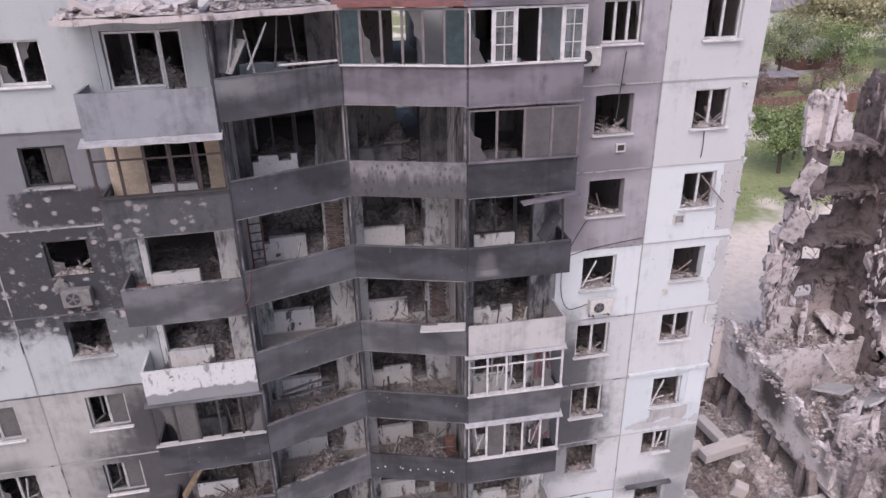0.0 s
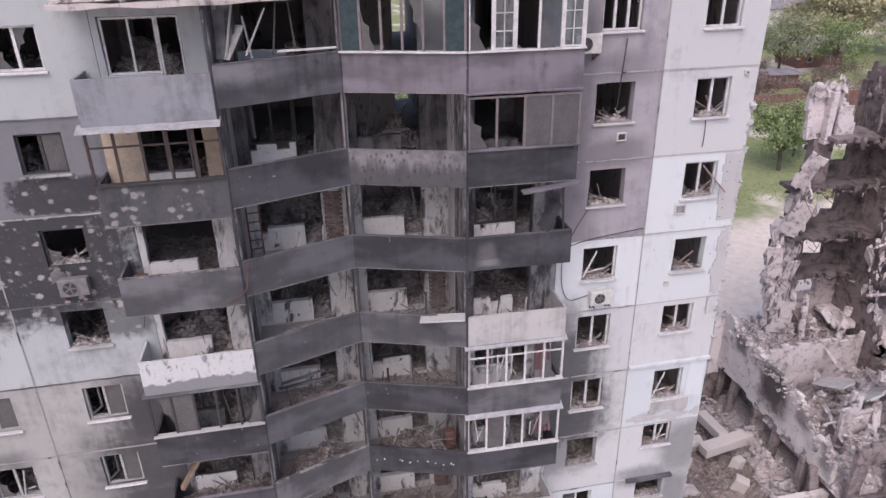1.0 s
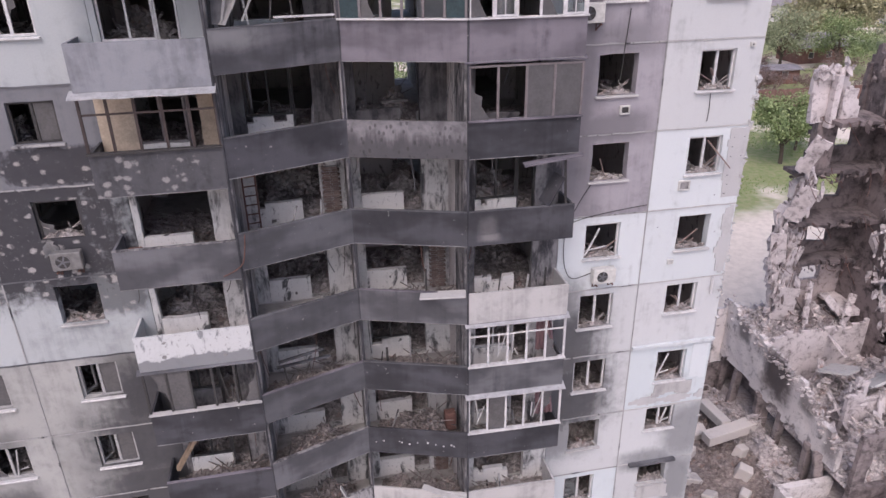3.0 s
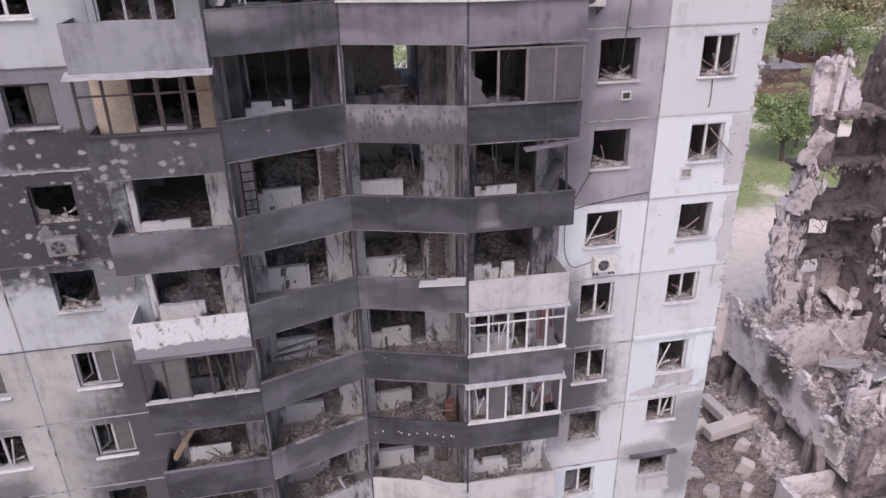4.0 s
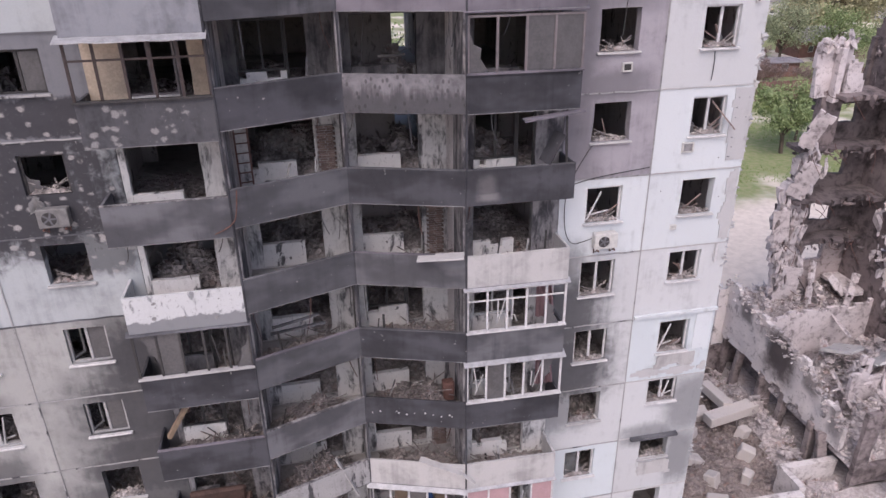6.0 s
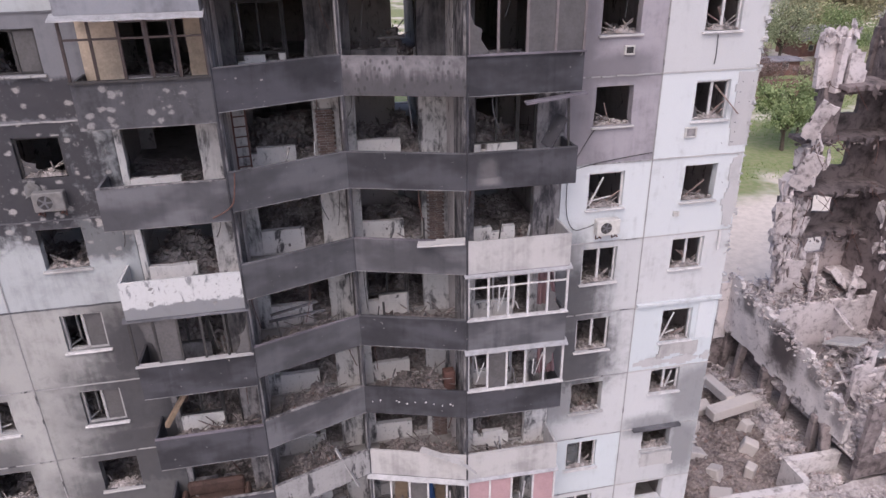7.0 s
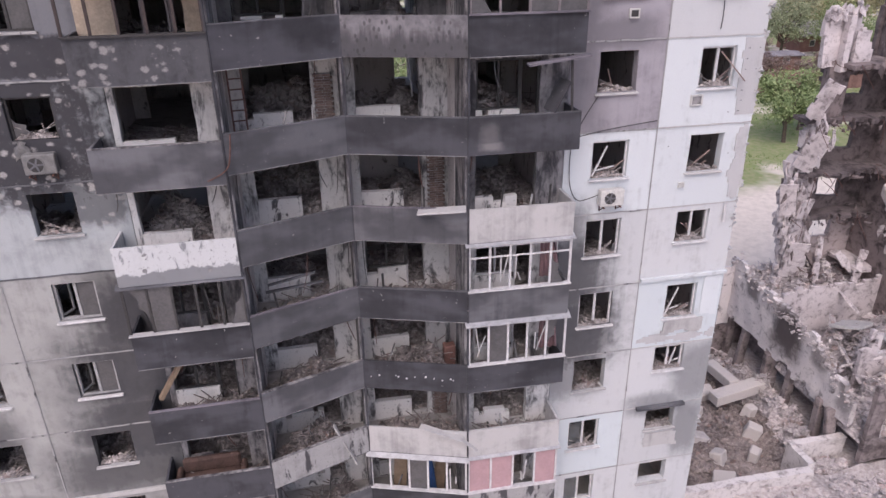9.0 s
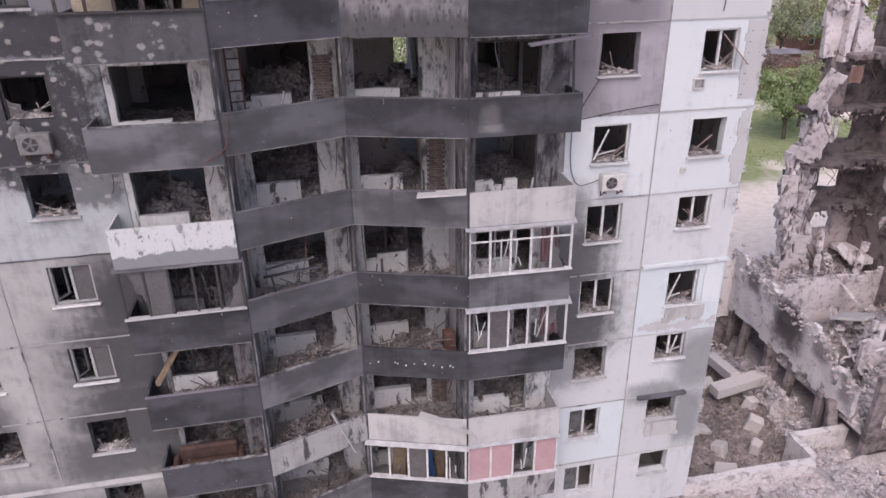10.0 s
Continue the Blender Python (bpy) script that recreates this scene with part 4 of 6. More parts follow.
bare_patch("bare_strip", M_STRIP, 21.62, END + 0.01, Z(3) + 0.3, Z(2) + 0.06, 3.0)
bare_patch("bare_strip", M_STRIP, 21.75, END + 0.01, Z(4) + 0.15, Z(3) + 0.25, 5.0, 0.4)
bare_patch("bare_strip", M_WALL_R, 21.5, 22.25, Z(6) + 1.2, Z(5) + 0.1, 8.0)
bare_patch("bare_strip", M_STRIP, 19.05, 22.3, Z(6) + 0.16, Z(6) + 0.62, 9.0, 0.2)
bare_patch("spalled_plaster", M_PALE, 20.05, 21.75, Z(6) + 0.5, Z(6) + 1.25, 11.0, 0.35, -0.06)
bare_patch("spalled_plaster", M_PALE, 19.9, 21.5, Z(8) + 0.7, Z(8) + 1.7, 12.0, 0.3)
rc = random.Random(91)
corner = bmesh.new()
for _ in range(120):
    z = rc.choice((rc.gauss(21.3, 0.5), rc.gauss(18.0, 0.7), rc.gauss(15.6, 0.8), rc.uniform(5, 22)))
    chunk(corner, (END + rc.gauss(0.0, 0.03), rc.uniform(-0.05, 0.2), z), rc.uniform(0.05, 0.17), rc, 0.8)
part("broken_corner", corner, M_PALE, east)
# dowel holes and shrapnel marks of the bare strip
for i in range(18):
    bm = bmesh.new()
    s = rc.choice((21.8, 22.2)) + rc.uniform(-0.05, 0.05) if i < 14 else rc.uniform(19.2, 22.2)
    z = Z(3) + 0.5 + (i // 2) * 0.33 if i < 14 else rc.uniform(15.4, 18.4)
    bmesh.ops.create_cone(bm, cap_ends=True, segments=7, radius1=0.02, radius2=0.016, depth=0.012, matrix=pose(s, -0.045, z, 90) if i < 14 else pose(s, -0.02, z, 90))
    part("mark", bm, M_SMOKE, east)
# thin pale mortar edge along the foot of some parapets
for r in range(1, 9):
    for k in range(4):
        if (r * 3 + k) % 4 == 0:
            continue
        m, l = front_frame(k)
        base = Matrix.Translation((MOD[k], 0, level(k, r))).inverted()
        bm = bmesh.new()
        cellwall(bm, 0.02, l - 0.02, level(k, r) - 0.012, level(k, r) + 0.008, -0.082, -0.055, (), 0.11, 0.012, m=base @ m, seed=r + k)
        part("edge_mortar", bm, M_ASH2, BALCONY[k, r])

# torn pale cloth in a burnt window
bm = bmesh.new()
g = [[bm.verts.new((0.09 * i + 0.04 * math.sin(j), -0.05 - 0.06 * math.sin(i * 1.3 + j * 0.7), 0.1 * j - 0.02 * (i - 3) ** 2)) for j in range(7)] for i in range(7)]
for i in range(6):
    for j in range(6):
        if (i, j) not in ((0, 5), (5, 0), (5, 5), (4, 5)):
            bm.faces.new([g[i][j], g[i + 1][j], g[i + 1][j + 1], g[i][j + 1]])
bmesh.ops.solidify(bm, geom=bm.faces[:], thickness=0.008)
solo("cloth", bm, M_ASH, at(0.22, -0.08, 18.2, 0, 12, 0) @ Matrix.Scale(0.75, 4), "torn pale cloth hanging out of a burnt window", "cloth", smooth=True)

# ---- fittings on the walls ----
def air_conditioner(s, z, mat, label, turn=0.0):
    thing = empty("air_conditioner", at(s, -0.02, z, 0, turn, 0), label, "air conditioner", "air conditioners on the facade")
    bm = bmesh.new()
    box(bm, (0, -0.33, 0), (0.82, -0.05, 0.56), bevel=0.025)
    part("casing", bm, mat, thing)
    bm = bmesh.new()
    ring = [[bm.verts.new((0.32 + rad * math.cos(2 * math.pi * i / 24), y, 0.28 + rad * math.sin(2 * math.pi * i / 24))) for i in range(24)] for rad, y in ((0.23, -0.334), (0.23, -0.35), (0.2, -0.35), (0.2, -0.334))]
    for p in range(4):
        for i in range(24):
            bm.faces.new([ring[p][i], ring[p][(i + 1) % 24], ring[(p + 1) % 4][(i + 1) % 24], ring[(p + 1) % 4][i]])
    part("fan_ring", bm, mat, thing)
    # a flat dark disc stands in for the shaded hollow behind the fan
    bm = bmesh.new()
    bmesh.ops.create_circle(bm, cap_ends=True, radius=0.2, segments=24, matrix=pose(0.32, -0.337, 0.28, 90))
    part("fan_recess", bm, M_DARKFRAME, thing)
    bm = bmesh.new()
    for i in range(5):
        a = 2 * math.pi * i / 5
        bar(bm, (0.32, -0.342, 0.28), (0.32 + 0.19 * math.cos(a), -0.342, 0.28 + 0.19 * math.sin(a)), 0.05, 0.006, up=(0, 1, 0))
    part("fan", bm, M_SMOKE, thing)
    for x in (0.12, 0.7):
        bm = bmesh.new()
        bar(bm, (x, -0.4, -0.03), (x, 0.01, -0.03), 0.04)
        bar(bm, (x, 0.0, -0.25), (x, 0.0, 0.0), 0.03)
        bar(bm, (x, -0.32, -0.03), (x, 0.0, -0.24), 0.025)
        part("bracket", bm, M_RUST, thing)
    return thing


M_ACWHITE = flat("yellowed_white_casing", (0.6, 0.59, 0.57), 0.3, 6, 0.5)
air_conditioner(0.42, 17.72, flat("sooty_casing", (0.2, 0.195, 0.195), 0.4, 6, 0.6), "sooty white air conditioner under a burnt window")
air_conditioner(17.12, 15.26, M_ACWHITE, "dirty white air conditioner under a broken window")
air_conditioner(15.95, 23.95, M_ACWHITE, "white air conditioner beside the glazed balcony")


def vent_box(s, z, w, mat):
    thing = empty("vent_box", at(s, 0, z), "small square vent box on the wall", "vent", "vent boxes on the facade")
    bm = bmesh.new()
    rect_frame(bm, 0, w, 0, w * 0.85, -0.09, 0.04, 0.088)
    part("rim", bm, M_ACWHITE, thing)
    bm = bmesh.new()
    box(bm, (0.04, -0.06, 0.04), (w - 0.04, -0.006, w * 0.85 - 0.04))
    part("insert", bm, mat, thing)


vent_box(17.65, 21.12, 0.32, M_DARKFRAME)
vent_box(20.03, 18.36, 0.4, M_SCREEN)
vent_box(21.85, 23.0, 0.16, M_DARKFRAME)
vent_box(20.0, 15.6, 0.2, M_ACWHITE)


def cable(pts, name="cable", label="thin black cable hanging on the wall", rad=0.014, mat=None):
    cu = bpy.data.curves.new(name, "CURVE")
    cu.dimensions, cu.bevel_depth, cu.bevel_resolution = "3D", rad, 1
    sp = cu.splines.new("NURBS")
    sp.points.add(len(pts) - 1)
    sp.use_endpoint_u, sp.order_u = True, 3
    for p, c in zip(sp.points, pts):
        p.co = (*c, 1)
    cu.materials.append(mat or M_DARKFRAME)
    ob = new(name, cu)
    ob.matrix_world = FM
    return tagged(ob, label, "cable")


cable([(15.95, -0.6, 17.75), (16.4, -0.12, 17.65), (17.4, -0.05, 17.8), (18.95, -0.05, 17.95)])
cable([(16.9, -0.06, 18.9), (16.4, -0.1, 18.2), (15.9, -0.7, 17.8)])
cable([(16.1, -0.06, 17.5), (16.0, -0.1, 16.4), (16.3, -0.1, 15.4), (16.9, -0.06, 15.5), (17.1, -0.1, 15.6)])
cable([(17.7, -0.05, 24.3), (17.6, -0.06, 23.0), (17.55, -0.06, 22.2)])
cable([(21.9, -0.06, 14.9), (21.88, -0.12, 14.2)], "drain_pipe", "short white drain pipe on the wall", 0.05, M_FRAME)
cable([(20.7, -0.05, 21.6), (20.75, -0.06, 21.0), (20.7, -0.06, 20.7)])
cable([(5.95, -1.32, 18.75), (5.9, -1.36, 18.2), (5.75, -1.34, 17.7), (5.2, -1.32, 17.5)], "cable", "thin red cable hanging over the parapet", 0.02, M_RUST)

def board(pts, w, d, mat, label, name="board", cat="board"):
    bm = bmesh.new()
    bar(bm, (0, 0, 0), Vector(pts[1]) - Vector(pts[0]), w, d)
    return solo(name, bm, mat, FM @ Matrix.Translation(pts[0]), label, cat)


# splintered planks in the smashed windows
rp = random.Random(17)
for r, c in ((2, 0), (3, 0), (4, 0), (5, 1), (3, 1), (4, 1), (6, 1), (7, 1), (7, 0), (2, 1)):
    a, b, z0, z1 = east_window(r, c)
    for _ in range(2):
        u, v = rp.uniform(a + 0.1, b - 0.1), rp.uniform(a + 0.1, b - 0.1)
        bm = bmesh.new()
        bar(bm, (0, 0, 0), (v - u, rp.uniform(-0.25, 0.1), rp.uniform(0.1, 0.7)), 0.07, 0.03)
        solo("plank", bm, M_PLANK, at(u, 0.28, z0 - 0.01), "splintered wooden plank in a smashed window", "plank", "planks in the windows")


# litter on the inner sills of the smashed windows
SILL = []
for i in range(3):
    bm = bmesh.new()
    heap(bm, 1.1, 0.28, 0.16 + 0.06 * i, 60, random.Random(70 + i), 0.07, 5, 0.07)
    SILL.append(mesh_of(bm, "sill_litter"))
    SILL[-1].materials.append(M_SOOT_RUBBLE)
for i, (r, c) in enumerate((r, c) for r in range(2, 9) for c in (0, 1)):
    a, b, z0, z1 = east_window(r, c)
    heap_at(SILL[(i * 2) % 3], at(a + 0.06, 0.02, z0 + 0.002), "splinters and broken plaster on a window sill", "sill_litter")
for i, (r, c) in enumerate(((3, 0), (4, 0), (7, 0), (3, 1), (4, 1), (7, 1), (8, 0))):
    a, b, z0, z1 = west_window(r, c)
    heap_at(SILL[i % 3], at(a + 0.05, 0.03, z0 + 0.002), "splinters and broken plaster on a window sill", "sill_litter")


# bare brick piers beside the balcony doors
def brick_pier(s, q, z, courses):
    thing = empty("brick_pier", at(s, q, z), "sooty bare brick pier beside the balcony door", "brick pier", "brick piers")
    me = bmesh.new()
    box(me, (0, 0, 0), (0.25, 0.12, 0.068), bevel=0.008)
    me = mesh_of(me, "brick")
    me.materials.append(M_BRICKS)
    for i in range(courses):
        for j in range(2):
            part("brick", me, None, thing).matrix_local = pose(j * 0.262 - (0.06 if i % 2 else 0), rp.uniform(-0.015, 0.015), i * 0.08, 0, 0, rp.uniform(-2, 2))
    bm = bmesh.new()
    box(bm, (-0.04, 0.02, 0), (0.44, 0.11, courses * 0.08))
    part("mortar", bm, M_ASH, thing)


brick_pier(11.75, 1.2, Z(4) + 0.21, 28)
brick_pier(11.75, 1.2, Z(7) + 0.21, 28)
brick_pier(8.35, 1.2, Z(3) + 0.21, 24)

# rests behind the lower glazed balcony
for s, w, mat, lab in ((9.9, 0.5, M_WOOD, "brown board standing behind the balcony glazing"), (11.5, 0.4, M_WOOD, "brown board standing behind the balcony glazing")):
    bm = bmesh.new()
    box(bm, (0, 0, 0), (w, 0.04, 2.2), bevel=0.01)
    solo("board", bm, mat, at(s, 0.25, Z(8) + 0.21, -4, 3, -12), lab, "board")
bm = bmesh.new()
heap(bm, 0.5, 0.4, 0.9, 0, random.Random(4), 0.1, 0, 0.08)
solo("blue_cloth", bm, flat("blue_cloth", (0.06, 0.14, 0.36), 0.4, 6, 0.9), at(11.1, 0.1, Z(8) + 0.21) @ Matrix.Diagonal((1, 1, 2.0, 1)), "crumpled blue cloth behind the balcony glazing", "cloth")

# charred uprights and torn sheets in the top loggia
for s, q, z0, z1, dx, mat in ((6.3, -0.6, 24.3, 25.9, 0.1, M_DARKFRAME), (6.75, -0.5, 24.3, 25.4, -0.15, M_GREYFRAME), (7.3, -0.45, 24.4, 25.8, 0.2, M_DARKFRAME), (7.9, -0.3, 24.4, 25.8, -0.1, M_DARKFRAME)):
    board(((s, q, z0), (s + dx, q + 0.15, z1)), 0.05, 0.05, mat, "broken upright of the balcony glazing", "upright", "post")
board(((6.05, -0.85, 24.4), (6.5, -0.5, 25.2)), 0.5, 0.02, M_ASH, "torn grey sheet in the top loggia", "sheet", "metal sheet")

# insulation board on the wall behind the charred frame
bm = bmesh.new()
box(bm, (0, 0, 0), (0.95, 0.05, 2.35), bevel=0.008)
solo("insulation_board", bm, M_YELLOW, at(2.44, -0.075, level(0, 2) + 0.205), "yellowed insulation board standing against the balcony wall", "board")

# rusted ladder in the second loggia
ladder = empty("ladder", at(5.9, 0.35, Z(3) + 0.2, 0, 0, 10), "rusty steel ladder standing in the burnt loggia", "ladder")
for x in (0, 0.38):
    bm = bmesh.new()
    box(bm, (x, 0, 0), (x + 0.05, 0.05, 2.5))
    part("rail", bm, M_RUST, ladder)
for i in range(8):
    bm = bmesh.new()
    box(bm, (0.05, 0.01, 0.25 + i * 0.3), (0.38, 0.04, 0.285 + i * 0.3))
    part("rung", bm, M_RUST, ladder)

# fallen boards, sheets and beams on the balconies
board(((14.15, -1.3, 20.15), (15.95, -1.35, 20.36)), 0.3, 0.06, M_LILAC, "loosened metal strip hanging under the parapet", "sheet", "metal sheet")
board(((14.95, -1.0, 18.75), (15.45, -0.9, 19.6)), 0.62, 0.04, M_CHAR, "charred board leaning on the balcony parapet")
board(((15.6, -1.15, 18.6), (15.5, -1.15, 20.4)), 0.06, 0.06, M_DARKFRAME, "burnt timber post on the balcony", "post", "post")
board(((11.0, -0.85, 15.88), (12.4, -1.25, 16.0)), 0.45, 0.06, M_PALE, "pale broken slab lying over the parapet", "slab_piece", "slab")
board(((2.7, -0.9, 10.4), (3.5, -0.7, 11.6)), 0.2, 0.12, M_WOOD, "splintered timber leaning in the balcony", "timber", "timber")
board(((10.9, -0.6, 7.62), (12.3, -1.35, 7.35)), 0.28, 0.05, M_PALE, "bent pale sheet hanging over the parapet", "sheet", "metal sheet")
board(((12.3, -1.35, 7.33), (12.75, -1.5, 6.9)), 0.16, 0.04, M_PALE, "bent pale sheet hanging over the parapet", "sheet", "metal sheet")
board(((7.9, -0.3, 7.95), (8.6, -0.4, 6.2)), 0.16, 0.05, M_PALE, "torn insulation strip hanging over the parapet", "insulation_strip", "insulation")
board(((6.6, -0.75, 24.45), (7.2, -0.55, 25.6)), 0.045, 0.045, M_GREYFRAME, "broken white frame bar on the top loggia", "frame_bar", "frame")
board(((6.1, -0.9, 24.4), (6.4, -0.6, 25.8)), 0.045, 0.045, M_GREYFRAME, "broken white frame bar on the top loggia", "frame_bar", "frame")
board(((7.4, -0.6, 24.5), (9.0, -0.05, 24.45)), 0.07, 0.05, M_FRAME, "broken white frame bar on the top loggia", "frame_bar", "frame")
board(((6.0, -0.8, 24.4), (6.05, -0.5, 25.6)), 0.28, 0.03, M_SMOKE, "torn grey sheet in the top loggia", "sheet", "metal sheet")
board(((10.6, 0.1, 21.4), (11.6, -0.3, 20.7)), 0.06, 0.06, M_DARKFRAME, "bent burnt steel bar in the loggia", "steel_bar", "bar")
board(((10.2, 0.2, 21.9), (11.0, 0.3, 21.9)), 0.06, 0.06, M_DARKFRAME, "bent burnt steel bar in the loggia", "steel_bar", "bar")
board(((6.3, -0.2, 13.6), (7.8, 0.1, 13.75)), 0.12, 0.04, M_SMOKE, "charred plank across the loggia")
board(((6.2, 0.1, 13.2), (8.0, 0.3, 13.3)), 0.14, 0.04, M_SMOKE, "charred plank across the loggia")
board(((20.95, 0.1, 20.0), (21.7, -0.25, 19.1)), 0.1, 0.04, M_PLANK, "splintered plank sticking out of a window")
for k, r, sx in ((0, 3, 0.25), (2, 6, 2.75)):
    bm = bmesh.new()
    box(bm, (0, 0, 0), (0.4, 0.35, 0.75), bevel=0.03)
    solo("rusty_barrel_box", bm, M_RUST, at(MOD[k] + sx, -0.75 if k != 2 else -0.4, level(k, r) + 0.5 * (r == 6) + 0.205), "rust-red burnt metal box on the balcony", "metal box")
# wires and laths dangling in the burnt loggias
rd = random.Random(44)
for i in range(46):
    k, r = rd.randrange(4), rd.randrange(2, 9)
    m, l = front_frame(k)
    x = rd.choice((rd.uniform(0.1, 0.5), rd.uniform(l - 0.6, l - 0.1), rd.uniform(0.3, l - 0.3)))
    a = m @ Vector((x, rd.uniform(0.25, 0.7), 0))
    z = level(k, r) + 2.78
    cable([(a.x, a.y, z), (a.x + rd.uniform(-0.1, 0.1), a.y, z - rd.uniform(0.2, 0.6)), (a.x + rd.uniform(-0.3, 0.3), a.y + rd.uniform(-0.1, 0.2), z - rd.uniform(0.6, 1.6))], "wire", "burnt wire dangling from a balcony ceiling", rd.uniform(0.008, 0.018), rd.choice((M_DARKFRAME, M_SMOKE, M_RUST)))
for i in range(44):
    k, r = rd.randrange(1, 4), rd.randrange(2, 9)
    m, l = front_frame(k)
    a = m @ Vector((rd.uniform(0.3, l - 0.7), rd.uniform(0.2, 0.8), level(k, r) + 0.3))
    b = a + m.to_3x3() @ Vector((rd.uniform(-0.25, 0.5), rd.uniform(0.0, 0.5), rd.uniform(0.15, 1.3)))
    board((tuple(a), tuple(b)), rd.uniform(0.03, 0.08), 0.025, rd.choice((M_DARKFRAME, M_SCREEN, M_ASH, M_DARKFRAME)), "charred lath lying askew in a burnt loggia", "lath", "lath")

# burnt couch on a lower balcony
couch = empty("couch", at(2.75, -0.75, Z(7) - DROP + 0.2), "rust-brown burnt couch on the balcony", "couch")
M_COUCH = flat("burnt_brown_upholstery", (0.115, 0.07, 0.058), 0.5, 3, 0.9)
for nm, lo, hi in (("seat", (0, 0, 0), (1.9, 0.6, 0.45)), ("backrest", (0, 0.42, 0.46), (1.9, 0.66, 1.0)), ("armrest", (-0.2, 0, 0), (-0.01, 0.6, 0.7)), ("armrest", (1.91, 0, 0), (2.1, 0.6, 0.7))):
    bm = bmesh.new()
    box(bm, lo, hi, bevel=0.07)
    part(nm, bm, M_COUCH, couch)

# curtains and coloured rests behind the lower glazed balconies
for s, z, mat in ((15.1, Z(5) + 1.15, M_FABRIC), (15.2, Z(6) + 1.15, M_FABRIC)):
    bm = bmesh.new()
    n = 14
    a = [bm.verts.new((0.7 * i / n, 0.05 * math.sin(i * 1.9), 0)) for i in range(n + 1)]
    b = [bm.verts.new((0.7 * i / n * 0.8, 0.04 * math.sin(i * 1.9), 1.2)) for i in range(n + 1)]
    for i in range(n):
        bm.faces.new([a[i], a[i + 1], b[i + 1], b[i]])
    bmesh.ops.solidify(bm, geom=bm.faces[:], thickness=0.01)
    solo("curtain", bm, mat, at(s - 0.1, -0.7, z), "torn pink curtain behind the balcony glazing", "curtain")


# ---- the collapsed section next door ----
def frayed(base, amp, sd, scale=0.9):
    return lambda a, z: z < base(a) + amp * noise.noise(Vector((a * scale + sd, z * 0.3, sd))) + 0.5 * amp * noise.noise(Vector((a * scale * 3 + sd, z, sd)))


def along(table, x):
    """Straight lines between the pairs of a table."""
    for (x0, y0), (x1, y1) in zip(table, table[1:]):
        if x <= x1:
            return y0 + (y1 - y0) * max(0.0, min(1.0, (x - x0) / (x1 - x0)))
    return table[-1][1]


SW = Matrix(((0, 1, 0, 0), (1, 0, 0, 0), (0, 0, 1, 0), (0, 0, 0, 1)))
ruin = wall_thing("wall_ruin", "broken concrete walls of the collapsed house section")


def ruin_wall(name, mat, *args, **kw):
    bm = bmesh.new()
    cellwall(bm, *args, **kw)
    return part(name, bm, mat, ruin)


M_RUIN_WALL = coat("pale_party_wall", (0.74, 0.69, 0.685), (0.55, 0.505, 0.5), 0.48, grime=0.1, relief=0.9, gsoft=0.2, run=0.0, axis=1, soft=0.4, soot=(0.10, 0.085, 0.086),
                   blobs=((7.0, 4.0, 1.1, 1.3, 1.0), (10.2, 4.9, 0.55, 0.6, 0.75), (4.4, 4.0, 0.6, 0.5, 0.7), (2.4, 3.2, 0.5, 1.0, 0.6)))
# soot brown, darkened further for the shade that the shallow rooms lack
M_ROOM = coat("sooty_shaded_room_wall", (0.16, 0.132, 0.134), (0.048, 0.039, 0.04), 0.62, grime=0.45, soot=(0.03, 0.024, 0.025), gsoft=0.25, run=0.0)
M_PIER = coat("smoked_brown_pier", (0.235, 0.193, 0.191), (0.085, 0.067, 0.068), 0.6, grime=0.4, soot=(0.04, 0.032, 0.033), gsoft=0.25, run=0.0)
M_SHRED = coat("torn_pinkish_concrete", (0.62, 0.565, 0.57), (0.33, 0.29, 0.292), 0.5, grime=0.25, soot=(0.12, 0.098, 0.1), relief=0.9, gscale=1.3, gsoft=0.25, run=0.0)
M_FOUND = coat("pale_foundation_concrete", (0.68, 0.635, 0.625), (0.48, 0.44, 0.43), 0.5, grime=0.3, gscale=1.4, soot=(0.2, 0.17, 0.165), gsoft=0.25, run=0.0)


def party_top(q):
    return along(((1.9, 3.1), (3.5, 3.9), (5.0, 4.6), (7.0, 4.9), (8.2, 5.0), (8.6, 5.3), (11.0, 5.4), (12.4, 6.0)), q)


ruin_wall("party_wall", M_RUIN_WALL, 1.9, 12.4, 0.75, 6.6, 31.7, 31.95, step=0.22, rough=0.09, edge=0.14, m=SW,
          solid=lambda a, z: frayed(party_top, 0.6, 2.0)(a, z) and z > 1.85 + 0.05 * (a - 2) + 0.3 * noise.noise(Vector((a * 1.1, 3.0, 7.0))))
ruin_wall("cellar_wall", M_RUIN_DARK, 1.9, 12.4, -1.3, 2.2, 33.2, 33.4, step=0.5, rough=0.05, m=SW)
ruin_wall("end_panel", M_RUIN_WALL, 31.1, 32.0, 1.6, 6.2, 12.1, 12.3, step=0.2, rough=0.06, edge=0.12, solid=frayed(lambda a: 5.7 + 0.4 * (a - 31.1), 0.4, 31.0))
ruin_wall("cellar_wall", M_RUIN_DARK, 30.2, 33.3, -1.2, 2.2, 12.15, 12.45, step=0.25, rough=0.08, edge=0.1, solid=frayed(lambda a: 1.6, 0.4, 41.0))
# cellar piers under the party wall
pier = bmesh.new()
box(pier, (-0.22, -0.2, 0), (0.28, 0.2, 3.15), bevel=0.05)
for v in pier.verts:
    v.co += noise.noise_vector(v.co * 2.5) * 0.06
pier = mesh_of(pier, "pier")
pier.materials.append(M_RUIN_DARK)
